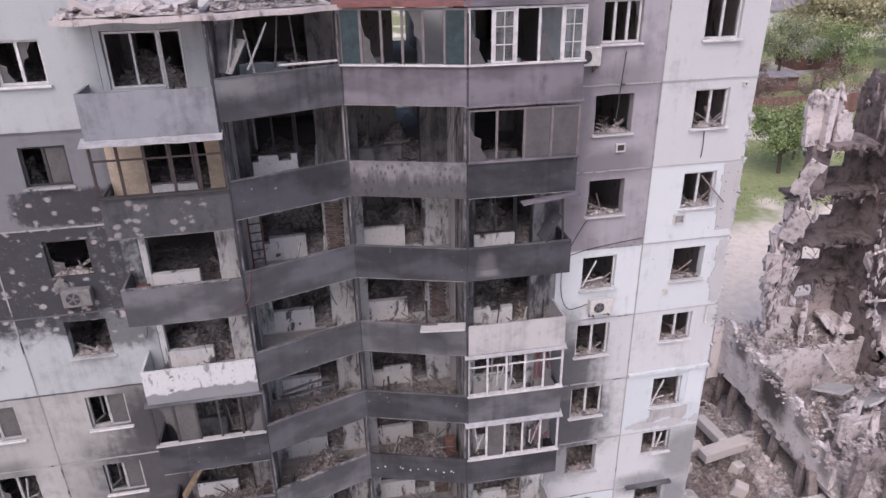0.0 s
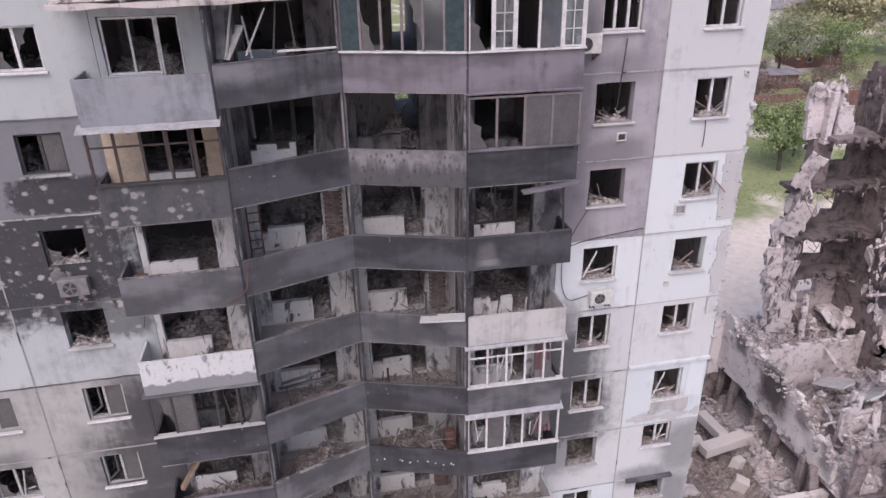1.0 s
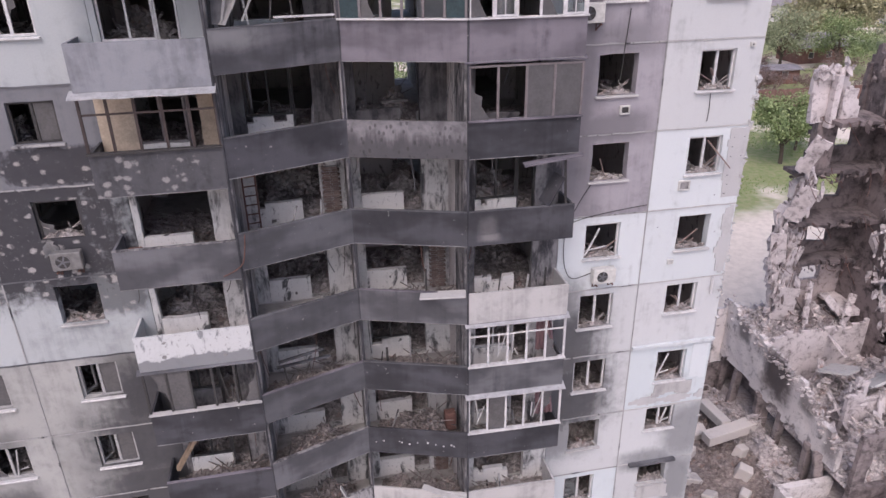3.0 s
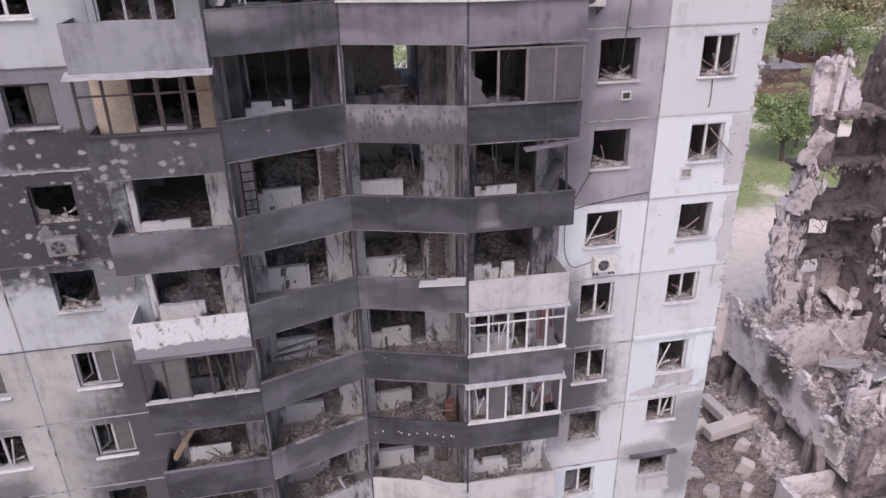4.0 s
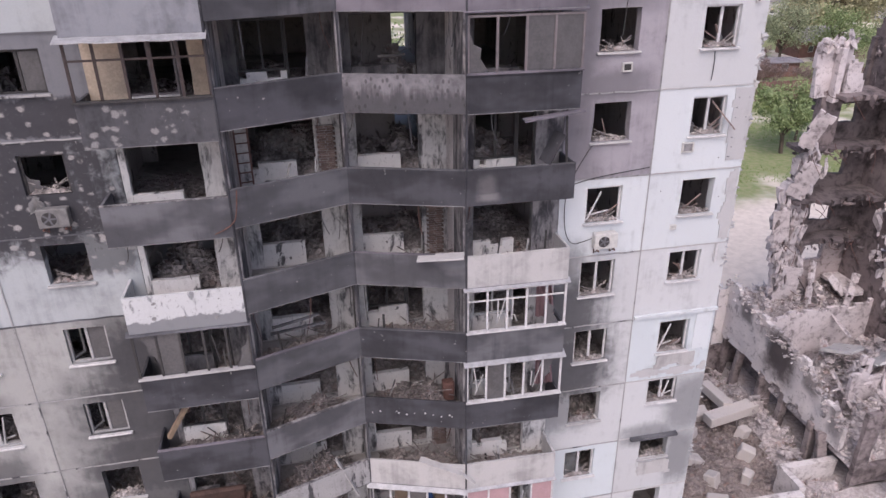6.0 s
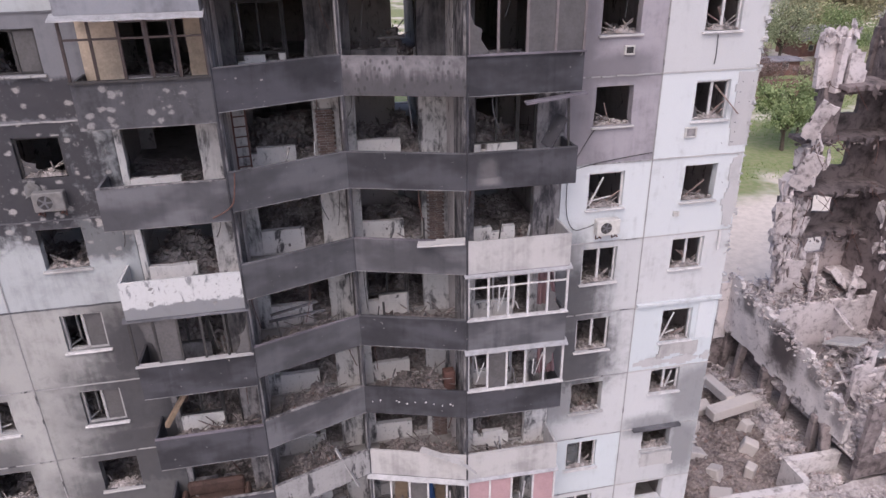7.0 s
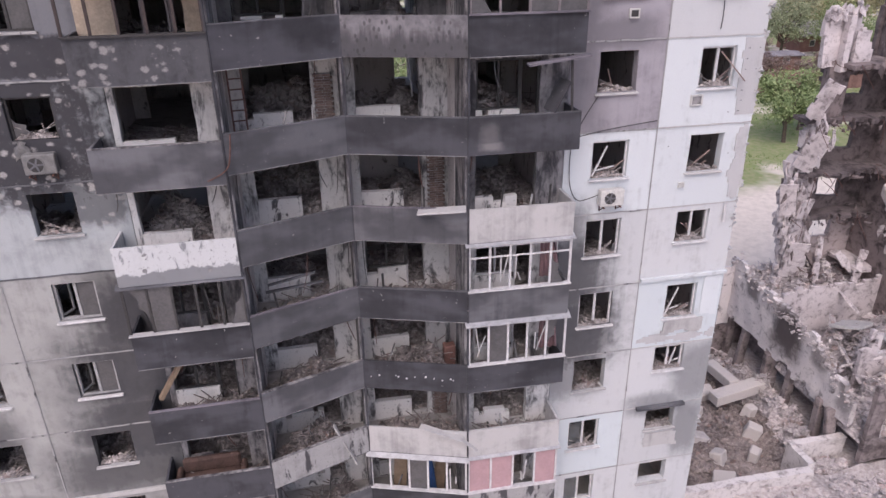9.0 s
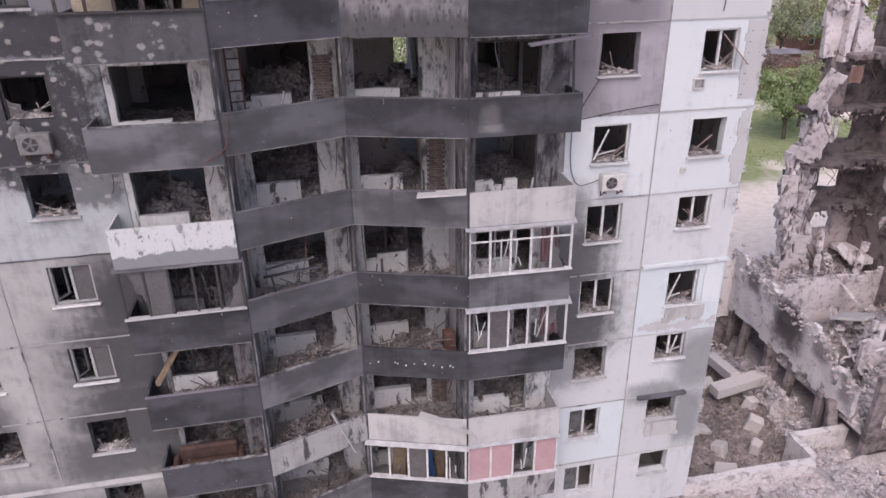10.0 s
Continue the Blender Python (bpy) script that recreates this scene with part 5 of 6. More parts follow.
for i in (0, 1, 3, 4, 5, 7, 8):
    ob = part("pier", pier, M_RUIN_DARK, ruin)
    ob.matrix_local = pose(31.85, 2.9 + i * 1.1 + 0.35 * ((i * 41) % 5 - 2) / 2, -0.95, ((i * 53) % 15) - 7, ((i * 29) % 13) - 6, (i * 37) % 19 - 9)

# rear wall with its column of windows; the top is torn off, the near bay stands higher
EDGE = ((6.0, 33.1), (7.3, 33.0), (8.6, 32.6), (10.4, 32.35), (12.0, 32.7), (14.0, 33.3), (17.0, 33.5), (20.0, 33.6))


def rough_edge(a, z):
    return noise.noise(Vector((a * 0.8, z * 0.8, 5.0))) + 0.6 * noise.noise(Vector((a * 2.3, z * 2.3, 8.0)))


def rear(a, z):
    k = rough_edge(a, z)
    if a < along(EDGE, z) + 0.9 + 0.25 * k:
        return False
    if 35.1 < a < 36.9 and z > 15.3:
        return 16.4 < z < 17.2 + 0.3 * k
    return z < (17.3 + 0.3 * k if a < 36.9 else 20.4 + 1.3 * k)


REAR_HOLES = [(35.15, 36.8, 12.45, 14.0), (35.3, 36.65, 9.75, 10.9), (35.35, 36.7, 7.2, 8.7)] + [(s, s + 1.4, 7.2 + H * i, 8.7 + H * i) for i in range(4) for s in (40.2, 43.6)]
# paler copy for the lower rear wall; its light is put into the colour
M_LOWROOM = coat("smoked_pinkish_room_wall", (0.46, 0.395, 0.39), (0.20, 0.165, 0.163), 0.55, grime=0.3, soot=(0.08, 0.064, 0.065), gsoft=0.25, run=0.0)
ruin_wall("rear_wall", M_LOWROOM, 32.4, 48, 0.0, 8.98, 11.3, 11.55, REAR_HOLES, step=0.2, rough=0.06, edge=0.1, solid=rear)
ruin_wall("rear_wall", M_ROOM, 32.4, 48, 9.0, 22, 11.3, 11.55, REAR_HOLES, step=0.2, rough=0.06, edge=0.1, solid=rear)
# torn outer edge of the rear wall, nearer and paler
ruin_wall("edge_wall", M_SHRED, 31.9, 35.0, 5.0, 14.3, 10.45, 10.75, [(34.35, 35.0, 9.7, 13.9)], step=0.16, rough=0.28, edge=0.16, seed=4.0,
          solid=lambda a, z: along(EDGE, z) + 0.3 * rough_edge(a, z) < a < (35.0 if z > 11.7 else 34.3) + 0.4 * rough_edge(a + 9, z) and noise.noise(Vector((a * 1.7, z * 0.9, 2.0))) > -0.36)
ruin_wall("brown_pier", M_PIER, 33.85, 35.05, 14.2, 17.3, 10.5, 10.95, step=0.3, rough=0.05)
ruin_wall("top_panel", M_SHRED, 33.05, 35.4, 16.9, 20.3, 10.5, 10.7, step=0.16, rough=0.14, edge=0.14, seed=7.0,
          solid=lambda a, z: 33.1 + 0.25 * rough_edge(2, z) < a < 35.15 - max(0, z - 18.8) * 0.35 + 0.4 * rough_edge(6, z * 0.7) and 17.1 + 0.3 * rough_edge(a, 3) < z < 19.7 + 0.4 * rough_edge(a * 1.4, 1))
ruin_wall("top_rib", M_SHRED, 34.05, 34.4, 16.8, 19.7, 10.1, 10.5, step=0.2, rough=0.08, edge=0.08, seed=9.0, solid=lambda a, z: z < 19.5 + 0.3 * rough_edge(a * 3, 2))
ruin_wall("top_flap", M_SHRED, 34.6, 35.7, 16.9, 19.2, 10.1, 10.22, step=0.16, rough=0.16, edge=0.14, seed=2.0, solid=lambda a, z: z < 19.1 - abs(a - 34.9) * 1.6 + 0.4 * rough_edge(a, z))

# floor plates sagging from the rear wall, and the cross walls
FLOORS = (6.2, 9.05, 11.75, 14.5, 17.3)
for i, z in enumerate(FLOORS):
    for a0, a1, q0, sd in ((37.0 if i == 0 else 34.2 if i == 4 else 32.9, 38.2, (8.8, 10.2, 9.7, 10.0, 9.4)[i], i), (38.4, 47, 7.0 + 0.4 * i, i + 9)):
        bm = bmesh.new()
        cellwall(bm, a0, a1, q0 - 1.2, 11.28, -0.2, 0.0, (), 0.22, 0.06, 0.14, solid=lambda a, q, q0=q0, sd=sd: q > q0 + 0.8 * noise.noise(Vector((a * 0.7, sd, 1.0))) + 0.35 * noise.noise(Vector((a * 2.7, sd, q * 0.5))), m=Matrix(((1, 0, 0, 0), (0, 0, 1, 0), (0, 1, 0, z), (0, 0, 0, 1))), seed=sd)
        for v in bm.verts:
            v.co.z -= 0.07 * max(0.0, 11.2 - v.co.y) ** 1.5 * (0.6 + 0.8 * noise.noise(Vector((v.co.x * 0.5, sd, 0.0))))
        # middle plates take the dark room colour, soot and shade together
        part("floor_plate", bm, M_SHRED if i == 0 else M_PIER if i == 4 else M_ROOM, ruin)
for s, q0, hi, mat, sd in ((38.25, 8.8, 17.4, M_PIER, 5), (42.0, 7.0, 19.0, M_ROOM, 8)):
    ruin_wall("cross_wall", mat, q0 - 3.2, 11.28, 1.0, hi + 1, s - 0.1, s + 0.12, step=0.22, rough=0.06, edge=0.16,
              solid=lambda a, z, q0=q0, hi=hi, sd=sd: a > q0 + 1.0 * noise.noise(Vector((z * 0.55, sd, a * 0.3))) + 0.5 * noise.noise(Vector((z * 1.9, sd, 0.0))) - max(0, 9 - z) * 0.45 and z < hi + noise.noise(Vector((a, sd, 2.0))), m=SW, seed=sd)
# standing bay beyond: its tall torn wall
ruin_wall("cross_wall", M_ROOM, 9.4, 11.28, 17.0, 21.5, 37.0, 37.2, step=0.2, rough=0.08, edge=0.16, m=SW, solid=lambda a, z: z < 17.4 + (a - 9.2) * 1.7 + 0.8 * rough_edge(a, z))
# lower storey beyond the party wall: cross wall, front walls
ruin_wall("cross_wall", M_SHRED, 32.0, 38.2, 1.0, 6.6, 8.35, 8.55, step=0.22, rough=0.06, edge=0.12, solid=frayed(lambda a: 5.35 + 0.06 * (a - 32), 0.35, 12.0))
ruin_wall("front_wall", M_RUIN_DARK, 32.0, 46, 0.4, 6.2, 1.0, 1.25, [(32.7, 34.3, 1.5, 3.7), (35.6, 37.6, 1.4, 3.6)], step=0.3, rough=0.05, edge=0.1, solid=frayed(lambda a: 4.6, 0.9, 15.0))
ruin_wall("front_wall", M_SHRED, 33.4, 46, 0.4, 8.0, 3.8, 4.0, [(34.4, 36.0, 4.4, 6.2)], step=0.25, rough=0.08, edge=0.16, solid=lambda a, z: z < 4.6 + (a - 33.4) * 1.0 + 0.8 * rough_edge(a, z))
ruin_wall("front_foundation", M_FOUND, 22.75, 29.2, -1.0, 0.85, 0.55, 0.95, step=0.3, rough=0.05, edge=0.08, solid=frayed(lambda a: 0.85, 0.3, 18.0))
ruin_wall("front_foundation", M_FOUND, 0.96, 2.2, -1.0, 0.9, 29.2, 29.55, step=0.3, rough=0.05, m=SW)
ruin_wall("front_foundation", M_FOUND, 29.2, 32.2, -1.0, 0.95, 2.2, 2.55, step=0.3, rough=0.05)
ruin_wall("rear_foundation", M_RUIN, 22.5, 30.18, -1.2, 0.7, 12.2, 12.6, step=0.4, rough=0.08, edge=0.1, solid=frayed(lambda a: 0.5, 0.5, 22.0))

# hanging slabs and torn panels on the ruin's broken edge
rs = random.Random(14)


def slab_piece(c, w, l, t, turn, mat, label="torn concrete slab piece hanging on the ruin"):
    bm = bmesh.new()
    cellwall(bm, 0, w, 0, l, 0, t, (), 0.13, 0.05, 0.1, seed=c[0] * 3 + c[2], solid=lambda a, z: min(a, w - a, z * 0.8, (l - z) * 0.8) > 0.16 * noise.noise(Vector((a * 2.1 + c[0], z * 2.1 + c[2], c[1]))) + 0.03)
    return solo("slab_piece", bm, mat, at(*c, *turn), label, "slab", "broken slab pieces")


for c, w, l, turn, mat in (
        ((32.55, 10.2, 14.7), 0.85, 2.1, (10, 22, -32), M_SHRED), ((32.4, 10.1, 12.1), 0.95, 2.3, (12, 19, -32), M_SHRED), ((33.2, 10.2, 11.9), 0.7, 1.5, (8, 30, 10), M_SHRED),
        ((32.4, 10.2, 9.2), 0.8, 1.9, (6, -8, -30), M_SHRED), ((33.2, 10.1, 8.4), 0.9, 1.8, (10, 6, 15), M_SHRED), ((33.0, 10.2, 5.5), 1.3, 2.2, (6, 4, -10), M_SHRED),
        ((34.4, 9.0, 5.5), 0.4, 2.7, (-22, 24, 10), M_SHRED), ((35.2, 9.6, 5.6), 0.5, 2.0, (-32, -20, 15), M_PIER), ((36.6, 8.7, 5.5), 0.45, 2.2, (-30, 28, -10), M_SHRED),
        ((36.9, 9.2, 5.6), 0.5, 1.7, (-25, -30, 20), M_SHRED), ((37.3, 8.4, 8.3), 1.4, 1.3, (60, 10, 15), M_SHRED), ((37.0, 8.7, 10.9), 1.0, 1.2, (48, -12, 5), M_SHRED),
        ((33.6, 6.3, 4.5), 1.9, 1.5, (72, 10, 25), M_PALE), ((34.8, 5.2, 4.2), 1.5, 1.6, (60, -14, 8), M_PALE), ((33.0, 4.4, 3.3), 0.5, 1.9, (60, 25, 50), M_SHRED),
        ((33.4, 3.0, 2.9), 0.35, 2.4, (-55, 30, 20), M_SHRED), ((34.4, 2.6, 3.0), 0.4, 2.6, (-40, 24, -10), M_SHRED), ((35.2, 2.3, 3.2), 0.5, 2.8, (-25, 18, 5), M_RUIN_DARK),
        ((35.6, 6.8, 4.9), 0.3, 2.6, (-70, 35, 10), M_SHRED), ((32.5, 2.0, 1.8), 0.7, 2.2, (-30, 12, 40), M_SHRED)):
    slab_piece(c, w, l, 0.12, turn, mat)
for i in range(34):
    a = Vector((rs.choice((33.4, 37.6, 35.0, 36.4)) + rs.uniform(-0.8, 0.8), rs.uniform(8.9, 10.4), rs.choice(FLOORS) + rs.uniform(-0.3, 0.2)))
    cable([a, a + Vector((rs.uniform(-0.3, 0.3), -0.3, rs.uniform(-0.4, 0.1))), a + Vector((rs.uniform(-0.6, 0.6), -0.5, rs.uniform(-1.3, 0.2)))], "rebar", "bent rusty reinforcing bar sticking out of the ruin", 0.016, M_RUST)

M_RUBBLE2 = gravel("pink_grey_rubble", (0.73, 0.665, 0.66), (0.48, 0.43, 0.427), (0.36, 0.23, 0.2), 3.6, 0.3)


def crumbs(n, seed, place, size, mat, label, tall=1.0):
    """Many small lumps round places given by place(rnd); tall draws them out upright into shreds."""
    rnd = random.Random(seed)
    bm = bmesh.new()
    for _ in range(n):
        k = len(bm.verts)
        p = Vector(place(rnd))
        chunk(bm, (0, 0, 0), size * (0.3 + 2.0 * rnd.random() ** 3), rnd, 0.7)
        bm.verts.ensure_lookup_table()
        lean = rnd.uniform(-0.35, 0.35)
        for v in bm.verts[k:]:
            v.co = p + Vector((v.co.x / tall ** 0.5 + lean * v.co.z * (tall - 1), v.co.y / tall ** 0.5, v.co.z * tall * (1.5 if tall > 1 else 1)))
    solo("crumbs", bm, mat, FM, label, "rubble", kind="stuff")


def plate_edge(rnd):
    i = rnd.randrange(5)
    s = rnd.uniform(34.3 if i == 4 else 33.0, 38.3)
    return (s, (8.8, 10.2, 9.7, 10.0, 9.4)[i] + rnd.gauss(0.1, 0.3), FLOORS[i] - 0.35 + rnd.gauss(0, 0.12))


def left_edge(rnd):
    z = rnd.uniform(5.6, 14.4)
    return (along(EDGE, z) + abs(rnd.gauss(0, 0.6)), rnd.uniform(10.0, 10.5), z)


def cross_edge(rnd):
    z = rnd.uniform(5.5, 17)
    return (38.2 + rnd.gauss(0, 0.15), 8.8 - max(0, 9 - z) * 0.45 + rnd.gauss(0, 0.3), z)


crumbs(160, 61, plate_edge, 0.13, M_PIER, "crumbled concrete along the broken floors")
crumbs(70, 67, plate_edge, 0.16, M_PIER, "torn shreds hanging from the broken floors", 1.8)
crumbs(330, 62, left_edge, 0.17, M_SHRED, "torn shreds along the broken wall edge", 2.2)
crumbs(120, 63, left_edge, 0.15, M_RUIN_DARK, "torn shreds along the broken wall edge", 2.2)
crumbs(140, 65, cross_edge, 0.16, M_SHRED, "torn shreds along the broken cross wall", 1.8)
crumbs(700, 64, lambda r: (lambda q: (31.85 + r.gauss(0, 0.2), q, party_top(q) + r.gauss(-0.1, 0.16)))(r.uniform(2.0, 12.3)), 0.1, M_RUBBLE2, "crumbled concrete along the party wall's top")
crumbs(260, 68, lambda r: (lambda q: (31.5 - abs(r.gauss(0, 0.5)), q, -0.5 + r.random() * 0.4))(r.uniform(2.0, 12.3)), 0.16, M_RUBBLE2, "rubble fallen along the foot of the party wall")
crumbs(60, 69, lambda r: (r.uniform(33.2, 35.0), r.uniform(10.3, 10.6), 19.6 + r.gauss(0, 0.15)), 0.2, M_SHRED, "torn shreds on top of the ruin", 1.3)
crumbs(90, 70, lambda r: (36.9 + r.random() * 1.4, r.uniform(9.6, 11.2), r.uniform(17.3, 20)), 0.2, M_RUIN_DARK, "torn shreds on the tall wall of the ruin", 2.6)


# rubble on the ruin
M_CELLAR = gravel("brown_cellar_rubble", (0.47, 0.40, 0.38), (0.25, 0.205, 0.19), (0.33, 0.2, 0.165), 4.5, 0.4)

def big_heap(s, q, z, w, d, h, n, seed, size, mat, label, cell=0.3, tilt=(0, 0, 0)):
    bm = bmesh.new()
    heap(bm, w, d, h, n, random.Random(seed), size, n // 30, cell)
    me = mesh_of(bm, "rubble_heap")
    me.materials.append(mat)
    return heap_at(me, at(s, q, z, *tilt), label, "rubble_heap")


big_heap(31.75, 8.5, 4.75, 6.4, 4.2, 1.3, 3800, 5, 0.15, M_RUBBLE2, "heap of broken concrete and brick on the first floor")
big_heap(32.0, 1.3, 1.3, 7.0, 7.2, 3.4, 5600, 6, 0.17, M_RUBBLE2, "heap of broken concrete and brick in the open rooms")
big_heap(37.0, 2.0, 3.0, 8.0, 6.5, 3.4, 2400, 7, 0.2, M_RUBBLE2, "heap of broken concrete and brick beyond the rooms")
big_heap(30.3, 2.6, -0.9, 1.9, 9.6, 1.6, 1500, 14, 0.17, M_RUBBLE2, "rubble slope at the foot of the party wall")
big_heap(29.6, 1.0, -0.7, 2.5, 1.3, 1.0, 420, 8, 0.17, M_RUBBLE2, "rubble in the open cellar corner")
big_heap(30.2, -4.5, 0.0, 10, 5.2, 0.6, 3200, 9, 0.15, M_RUBBLE2, "rubble strewn before the collapsed section")
big_heap(22.6, 3.0, -0.8, 4.0, 3.5, 0.8, 800, 10, 0.16, M_CELLAR, "rubble in the open cellar")
big_heap(23.5, 8.2, -0.8, 7.0, 3.6, 0.8, 1400, 11, 0.16, M_CELLAR, "rubble in the open cellar")
big_heap(27.0, 4.6, -0.8, 4.4, 2.6, 0.4, 700, 12, 0.15, M_CELLAR, "rubble in the open cellar")
big_heap(22.4, -4.4, 0.0, 8.0, 5.0, 0.3, 1800, 13, 0.11, M_RUBBLE2, "gravelly rubble strewn before the house")
big_heap(22.8, 1.5, -0.85, 8.7, 10.4, 0.3, 3000, 21, 0.11, M_CELLAR, "gravelly rubble over the cellar floor", 0.5)
crumbs(2600, 66, lambda r: (r.uniform(22.5, 42), r.uniform(-6, 0.5), 0.25 + r.uniform(-0.1, 0.25)), 0.09, M_RUBBLE2, "fine rubble strewn before the collapsed section")

# fallen beams and foundation blocks in the cellar
M_BEAM = coat("pale_beam_concrete", (0.56, 0.52, 0.50), (0.40, 0.37, 0.36), 0.45)


def beam(a, b, w, d):
    bm = bmesh.new()
    bar(bm, (0, 0, 0), Vector(b) - Vector(a), w, d)
    bmesh.ops.bevel(bm, geom=bm.edges[:], offset=0.03, segments=1, affect="EDGES")
    solo("concrete_beam", bm, M_BEAM, FM @ Matrix.Translation(a), "fallen pale concrete beam in the open cellar", "beam", "fallen beams")


beam((28.2, 7.2, 0.15), (31.3, 7.55, 0.4), 0.75, 0.6)
beam((29.6, 10.0, 0.35), (29.75, 7.7, 0.45), 0.6, 0.55)
for s, q, z, w in ((28.4, 8.3, -0.3, 0.7), (27.1, 7.0, -0.5, 0.65), (29.9, 6.3, -0.2, 0.5), (29.2, 4.9, -0.3, 0.6), (28.3, 3.4, -0.4, 0.5), (25.9, 2.1, -0.6, 0.8), (26.1, 5.0, -0.5, 0.75), (26.5, 3.7, -0.5, 0.6), (24.4, 6.6, -0.5, 0.6)):
    bm = bmesh.new()
    box(bm, (-w * 0.65, -w / 2, -0.5), (w * 0.65, w / 2, w * 0.55), bevel=0.06)
    for v in bm.verts:
        v.co += noise.noise_vector(v.co * 2 + Vector((s, q, z))) * 0.05
    solo("foundation_block", bm, M_BEAM, at(s, q, z, rs.uniform(-20, 20), rs.uniform(-20, 20), rs.uniform(-40, 40)), "pale concrete foundation block in the open cellar", "concrete block", "foundation blocks")

# glazed balcony rest on the far front
far_bal = empty("glazed_balcony", at(33.0, 0.4, 1.0), "broken white glazed balcony on the ruin's front", "balcony")
bm = bmesh.new()
box(bm, (0, -0.6, 0), (4.0, -0.5, 1.0))
part("parapet", bm, M_PALE, far_bal)
bm = bmesh.new()
for i in range(6):
    box(bm, (i * 0.8 - 0.03, -0.6, 1.0), (i * 0.8 + 0.03, -0.53, 2.6))
box(bm, (-0.03, -0.6, 2.6), (4.03, -0.53, 2.67))
box(bm, (-0.03, -0.6, 1.6), (4.03, -0.53, 1.65))
part("glazing_frame", bm, M_FRAME, far_bal)
bm = bmesh.new()
box(bm, (0.83, -0.57, 1.66), (1.57, -0.56, 2.58))
part("pane", bm, M_WALL_BLUE, far_bal)


# ---- trees, sheds and houses beyond ----
def leaf_material(name, a, b):
    n = Net(name)
    r = n.node("ShaderNodeNewGeometry").outputs["Random Per Island"]
    col = n.mix(r, a, b)
    n.b.inputs["Subsurface Weight"].default_value = 0.0
    return n.done(n.mix(n.ramp(n.noise(n.pos(), 0.6, 3), 0.3, 0.7), col, tuple(c * 0.7 for c in a)), 0.7)


M_BARK = flat("bark", (0.13, 0.1, 0.08), 0.4, 5, 0.95)
M_LEAF = leaf_material("fresh_green_leaves", (0.20, 0.28, 0.11), (0.40, 0.46, 0.23))
# haze of the distance is put into these two paled leaf colours
M_LEAF_OLIVE = leaf_material("hazed_olive_leaves", (0.40, 0.38, 0.22), (0.58, 0.53, 0.35))
M_LEAF_DARK = leaf_material("hazed_green_leaves", (0.27, 0.31, 0.18), (0.42, 0.45, 0.28))


def tree(x, y, h, w, mat, label, seed, leaf=0.3, n=2600, name="tree"):
    rnd = random.Random(seed)
    thing = _placed(name, Matrix.Translation((x, y, 0)), label, "tree", "trees beyond the yard", "")
    bm = bmesh.new()

    def limb(a, b, r0, r1):
        d = (b - a).normalized()
        u = d.orthogonal().normalized()
        v = d.cross(u)
        r = [[bm.verts.new(p + (u * math.cos(k * 1.047) + v * math.sin(k * 1.047)) * rad) for k in range(6)] for p, rad in ((a, r0), (b, r1))]
        for k in range(6):
            bm.faces.new([r[0][k], r[0][(k + 1) % 6], r[1][(k + 1) % 6], r[1][k]])

    top = Vector((rnd.uniform(-0.3, 0.3), rnd.uniform(-0.3, 0.3), h * 0.5))
    limb(Vector((0, 0, -0.1)), top, 0.03 * h, 0.018 * h)
    tips = []
    for i in range(13):
        a = i * 2.4 + rnd.uniform(-0.3, 0.3)
        t = rnd.uniform(0.35, 1.0)
        rad = w * 0.5 * rnd.uniform(0.45, 0.95)
        tip = Vector((math.cos(a) * rad, math.sin(a) * rad, h * rnd.uniform(0.42, 0.97) * (1 - 0.25 * rad / w)))
        limb(top * t, tip, 0.011 * h, 0.003 * h)
        tips.append(tip)
        for _ in range(2):
            tw = tip + Vector((rnd.gauss(0, 1), rnd.gauss(0, 1), rnd.gauss(0.2, 0.8))) * w * 0.13
            limb(tip * 0.8 + top * 0.2, tw, 0.005 * h, 0.002 * h)
            tips.append(tw)
    part("trunk", bm, M_BARK, thing)
    vs, fs = [], []
    for _ in range(n):
        c = rnd.choice(tips)
        p = c + Vector((rnd.gauss(0, 1), rnd.gauss(0, 1), rnd.gauss(0, 0.8))) * w * 0.085
        e = Euler((rnd.uniform(-1.2, 1.2), rnd.uniform(-1.2, 1.2), rnd.uniform(0, 6.3))).to_matrix()
        s = leaf * rnd.uniform(0.5, 1.3)
        k = len(vs)
        vs += [p + e @ Vector(o) for o in ((-s / 2, 0, 0), (0, -s * 0.32, 0.06 * s), (s / 2, 0, 0), (0, s * 0.32, 0.06 * s))]
        fs.append((k, k + 1, k + 2, k + 3))
    me = bpy.data.meshes.new("crown")
    me.from_pydata(vs, [], fs)
    part("crown", me, mat, thing)
    return thing


tree(40, 79, 8.5, 6.5, M_LEAF, "fresh green tree beside the sandy yard", 1, 0.32, 6500)
tree(44, 84, 6.0, 5.5, M_LEAF, "fresh green tree beside the sandy yard", 2, 0.3, 4200)
tree(85, 158, 17, 17, M_LEAF_OLIVE, "large olive-green tree in spring leaf", 3, 0.62, 17000)
tree(74, 133, 9.5, 9.5, M_LEAF, "light green tree in front of the large tree", 4, 0.34, 7000)
tree(64, 134, 10.5, 9, M_LEAF_DARK, "dark green tree behind the sheds", 5, 0.36, 7000)
tree(58, 140, 9, 8, M_LEAF_DARK, "dark green tree behind the sheds", 15, 0.36, 5000)
tree(90, 136, 9, 10, M_LEAF_DARK, "dark green tree behind the sheds", 6, 0.36, 6000)
tree(98, 152, 11, 12, M_LEAF_DARK, "dark green tree behind the sheds", 16, 0.4, 6000)
tree(120, 205, 12, 14, M_LEAF_DARK, "dark green tree among far houses", 8, 0.5, 4500)
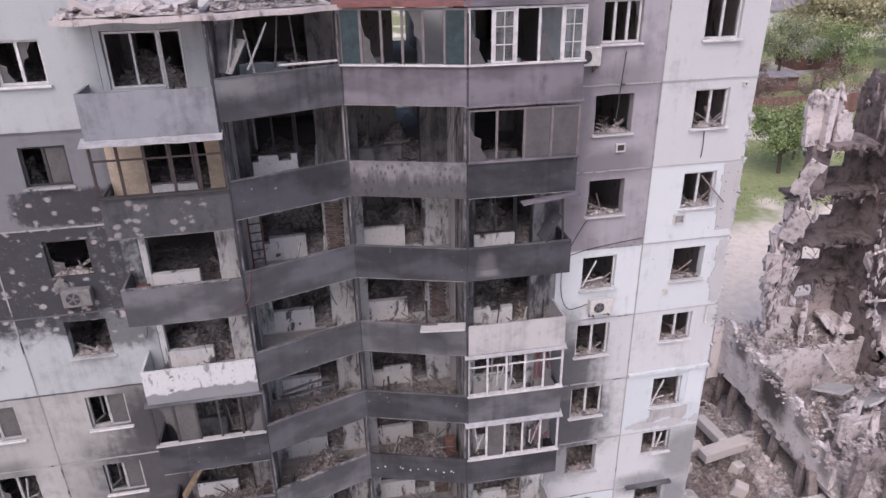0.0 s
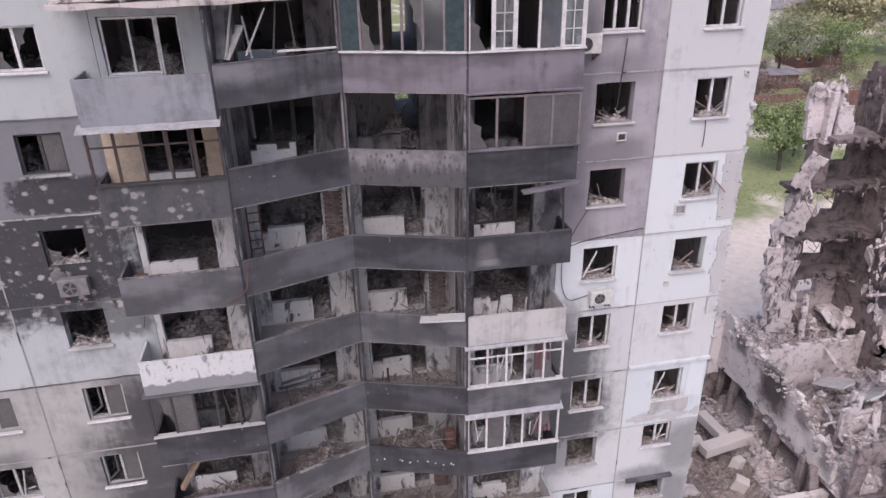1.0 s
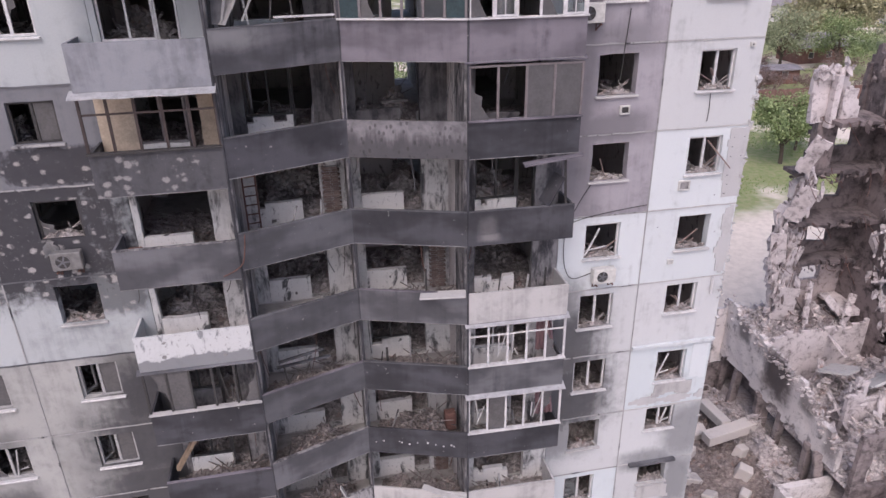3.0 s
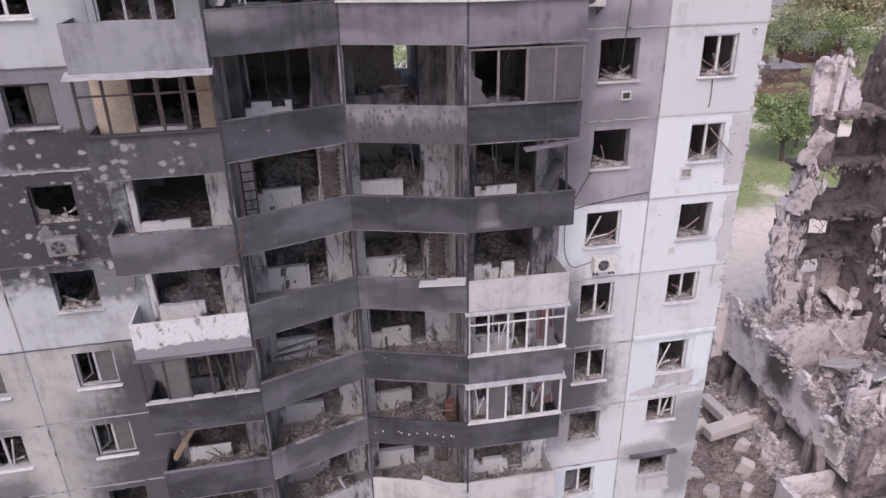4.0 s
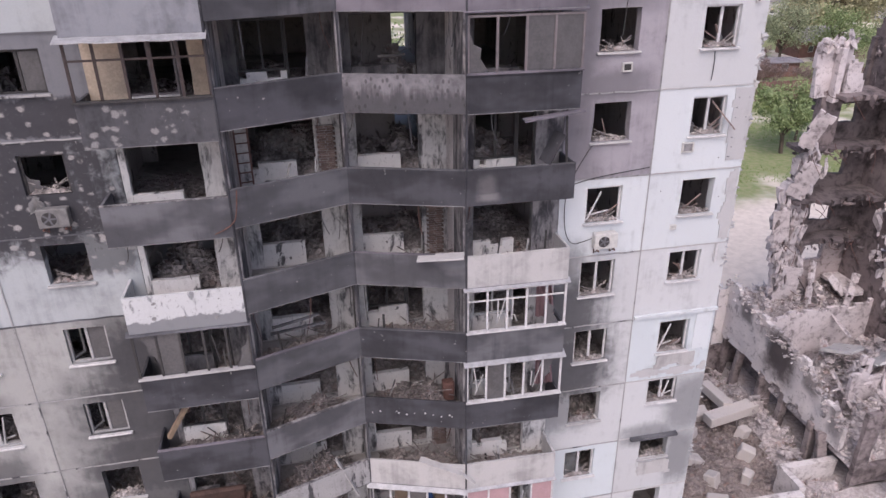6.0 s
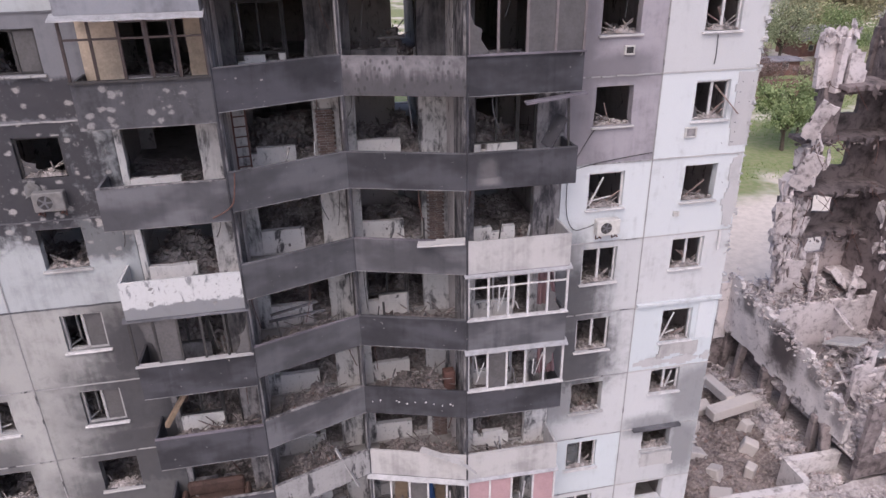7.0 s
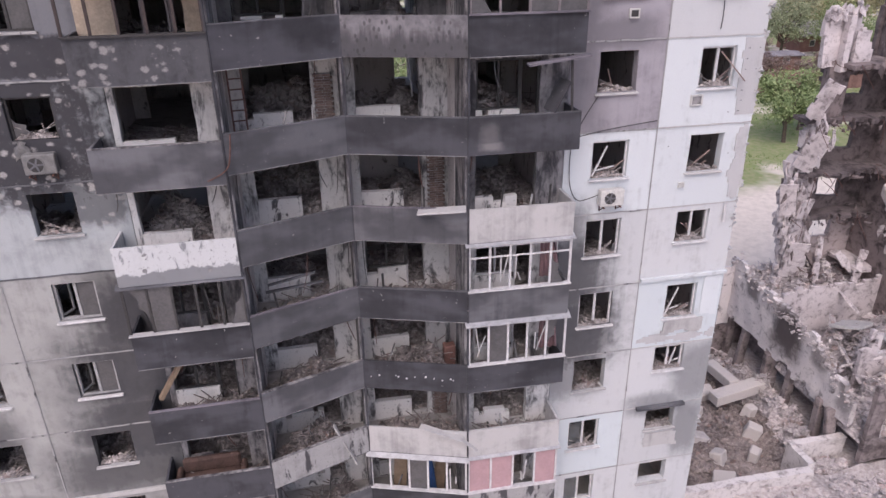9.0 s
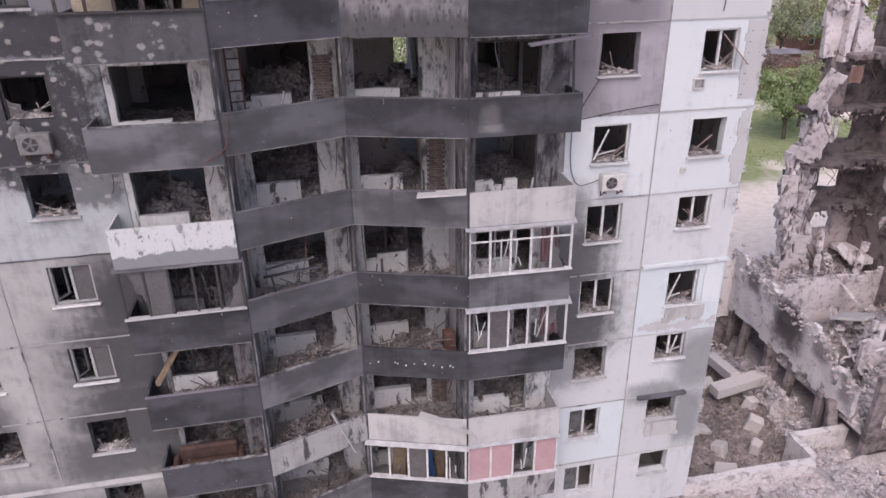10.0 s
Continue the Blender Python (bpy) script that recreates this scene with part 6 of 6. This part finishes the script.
tree(146, 235, 13, 16, M_LEAF_DARK, "dark green tree among far houses", 9, 0.55, 4500)
tree(108, 242, 11, 16, M_LEAF_OLIVE, "olive-green tree among far houses", 10, 0.55, 4500)
tree(22, 120, 12, 12, M_LEAF_OLIVE, "olive-green tree behind the house", 11, 0.5, 3000)
tree(8, 95, 11, 11, M_LEAF, "fresh green tree behind the house", 13, 0.5, 3000)
tree(-8, 100, 11, 12, M_LEAF, "fresh green tree behind the house", 14, 0.5, 3000)
M_LEAF_DRY = leaf_material("dry_brown_twigs", (0.22, 0.15, 0.135), (0.33, 0.25, 0.22))
rb = random.Random(31)
for i in range(22):
    x, y = rb.uniform(46, 88), rb.uniform(111, 132)
    tree(x, y, rb.uniform(2.2, 4.2), rb.uniform(3, 5.5), rb.choice((M_LEAF_DRY, M_LEAF_DRY, M_LEAF_DRY, M_LEAF_OLIVE)), "low scrubby bush on the waste ground", 100 + i, 0.26, 1500, "bush")

# low scrub and grass on the far side of the yard
M_GRASS = leaf_material("grass", (0.2, 0.3, 0.09), (0.36, 0.42, 0.17))
rg = random.Random(8)
vs, fs = [], []
for _ in range(16000):
    x, y = rg.uniform(20, 75), rg.uniform(69, 112)
    if noise.noise(Vector((x * 0.12, y * 0.12, 2.0))) < -0.12:
        continue
    s = rg.uniform(0.12, 0.38)
    a = rg.uniform(0, 6.3)
    k = len(vs)
    vs += [Vector((x, y, 0)), Vector((x + 0.1 * math.cos(a), y + 0.1 * math.sin(a), 0)), Vector((x + 0.14 * math.cos(a + 0.4), y + 0.14 * math.sin(a + 0.4), s))]
    fs.append((k, k + 1, k + 2))
me = bpy.data.meshes.new("grass")
me.from_pydata(vs, [], fs)
solo("grass", me, M_GRASS, Matrix(), "rough green grass along the yard", "grass", kind="stuff")

M_ROOFGREY = flat("grey_slate_roof", (0.27, 0.25, 0.27), 0.4, 0.8, 0.9)
M_WHITEWALL = flat("whitewashed_wall", (0.62, 0.6, 0.6), 0.25, 0.8, 0.9)
M_BRICK = flat("brown_brick", (0.24, 0.13, 0.11), 0.4, 1.2, 0.9)


def house(x, y, w, d, h, rise_, turn, wall_mat, label, name="house"):
    thing = _placed(name, pose(x, y, 0, 0, 0, turn), label, "house" if name == "house" else "shed", "houses beyond the yard", "")
    bm = bmesh.new()
    cellwall(bm, 0, w, 0, h, 0, 0.25, [(w * 0.2, w * 0.2 + 1.2, 1.0, 2.2), (w * 0.6, w * 0.6 + 1.2, 1.0, 2.2)], 3)
    part("wall", bm, wall_mat, thing)
    for x0 in (0.0, w - 0.25):
        bm = bmesh.new()
        box(bm, (x0, 0.26, 0), (x0 + 0.25, d - 0.26, h))
        part("wall", bm, wall_mat, thing)
    bm = bmesh.new()
    box(bm, (0, d - 0.25, 0), (w, d, h))
    part("wall", bm, wall_mat, thing)
    bm = bmesh.new()
    a = [bm.verts.new(p) for p in ((-0.4, -0.5, h), (w + 0.4, -0.5, h), (w + 0.4, d / 2, h + rise_), (-0.4, d / 2, h + rise_), (-0.4, d + 0.5, h), (w + 0.4, d + 0.5, h))]
    b = [bm.verts.new(v.co + Vector((0, 0, 0.18))) for v in a]
    for q in ((0, 1, 2, 3), (3, 2, 5, 4)):
        bm.faces.new([a[i] for i in q])
        bm.faces.new([b[i] for i in q])
    for i, j in ((0, 1), (1, 2), (2, 5), (5, 4), (4, 3), (3, 0)):
        bm.faces.new([a[i], a[j], b[j], b[i]])
    part("roof", bm, M_ROOFGREY, thing)
    for wx in (w * 0.2, w * 0.6):
        bm = bmesh.new()
        rect_frame(bm, wx, wx + 1.2, 1.0, 2.2, 0.05, 0.08)
        win = part("window", bm, M_FRAME, thing)
        bm = bmesh.new()
        box(bm, (wx + 0.08, 0.1, 1.08), (wx + 1.12, 0.12, 2.12))
        part("pane", bm, M_GREYPANE, win)
    return thing


house(54, 121, 8, 4, 2.4, 0.3, 6, M_BRICK, "low brown brick shed with a flat grey roof", "shed")
house(70, 139, 10, 7, 3.0, 2.2, 12, M_BRICK, "brown brick house with a grey roof among trees")
house(88, 200, 12, 9, 4, 3.5, -12, M_WHITEWALL, "whitewashed house with a grey slate roof")
house(118, 190, 12, 9, 4, 3.5, 20, M_WHITEWALL, "whitewashed house with a grey slate roof")
house(92, 245, 13, 9, 4, 3.5, 5, M_WHITEWALL, "whitewashed house with a grey slate roof")
house(135, 245, 13, 9, 4, 3.5, 12, M_WHITEWALL, "whitewashed house with a grey slate roof")
house(160, 210, 13, 9, 4, 3.5, 12, M_BRICK, "brown brick house with a grey slate roof")
# rusty plank fence in front of the sheds
fence = _placed("fence", pose(44, 104, 0, 0, 0, 8), "rust-brown plank fence before the sheds", "fence", "", "")
plank = bmesh.new()
box(plank, (0, 0, 0), (0.42, 0.05, 2.9))
plank = mesh_of(plank, "plank")
plank.materials.append(flat("rust_brown_planks", (0.28, 0.16, 0.14), 0.4, 2, 0.9, rnd=0.5))
for i in range(52):
    part("plank", plank, None, fence).matrix_local = pose(i * 0.45, 0, rg.uniform(-0.1, 0.1))
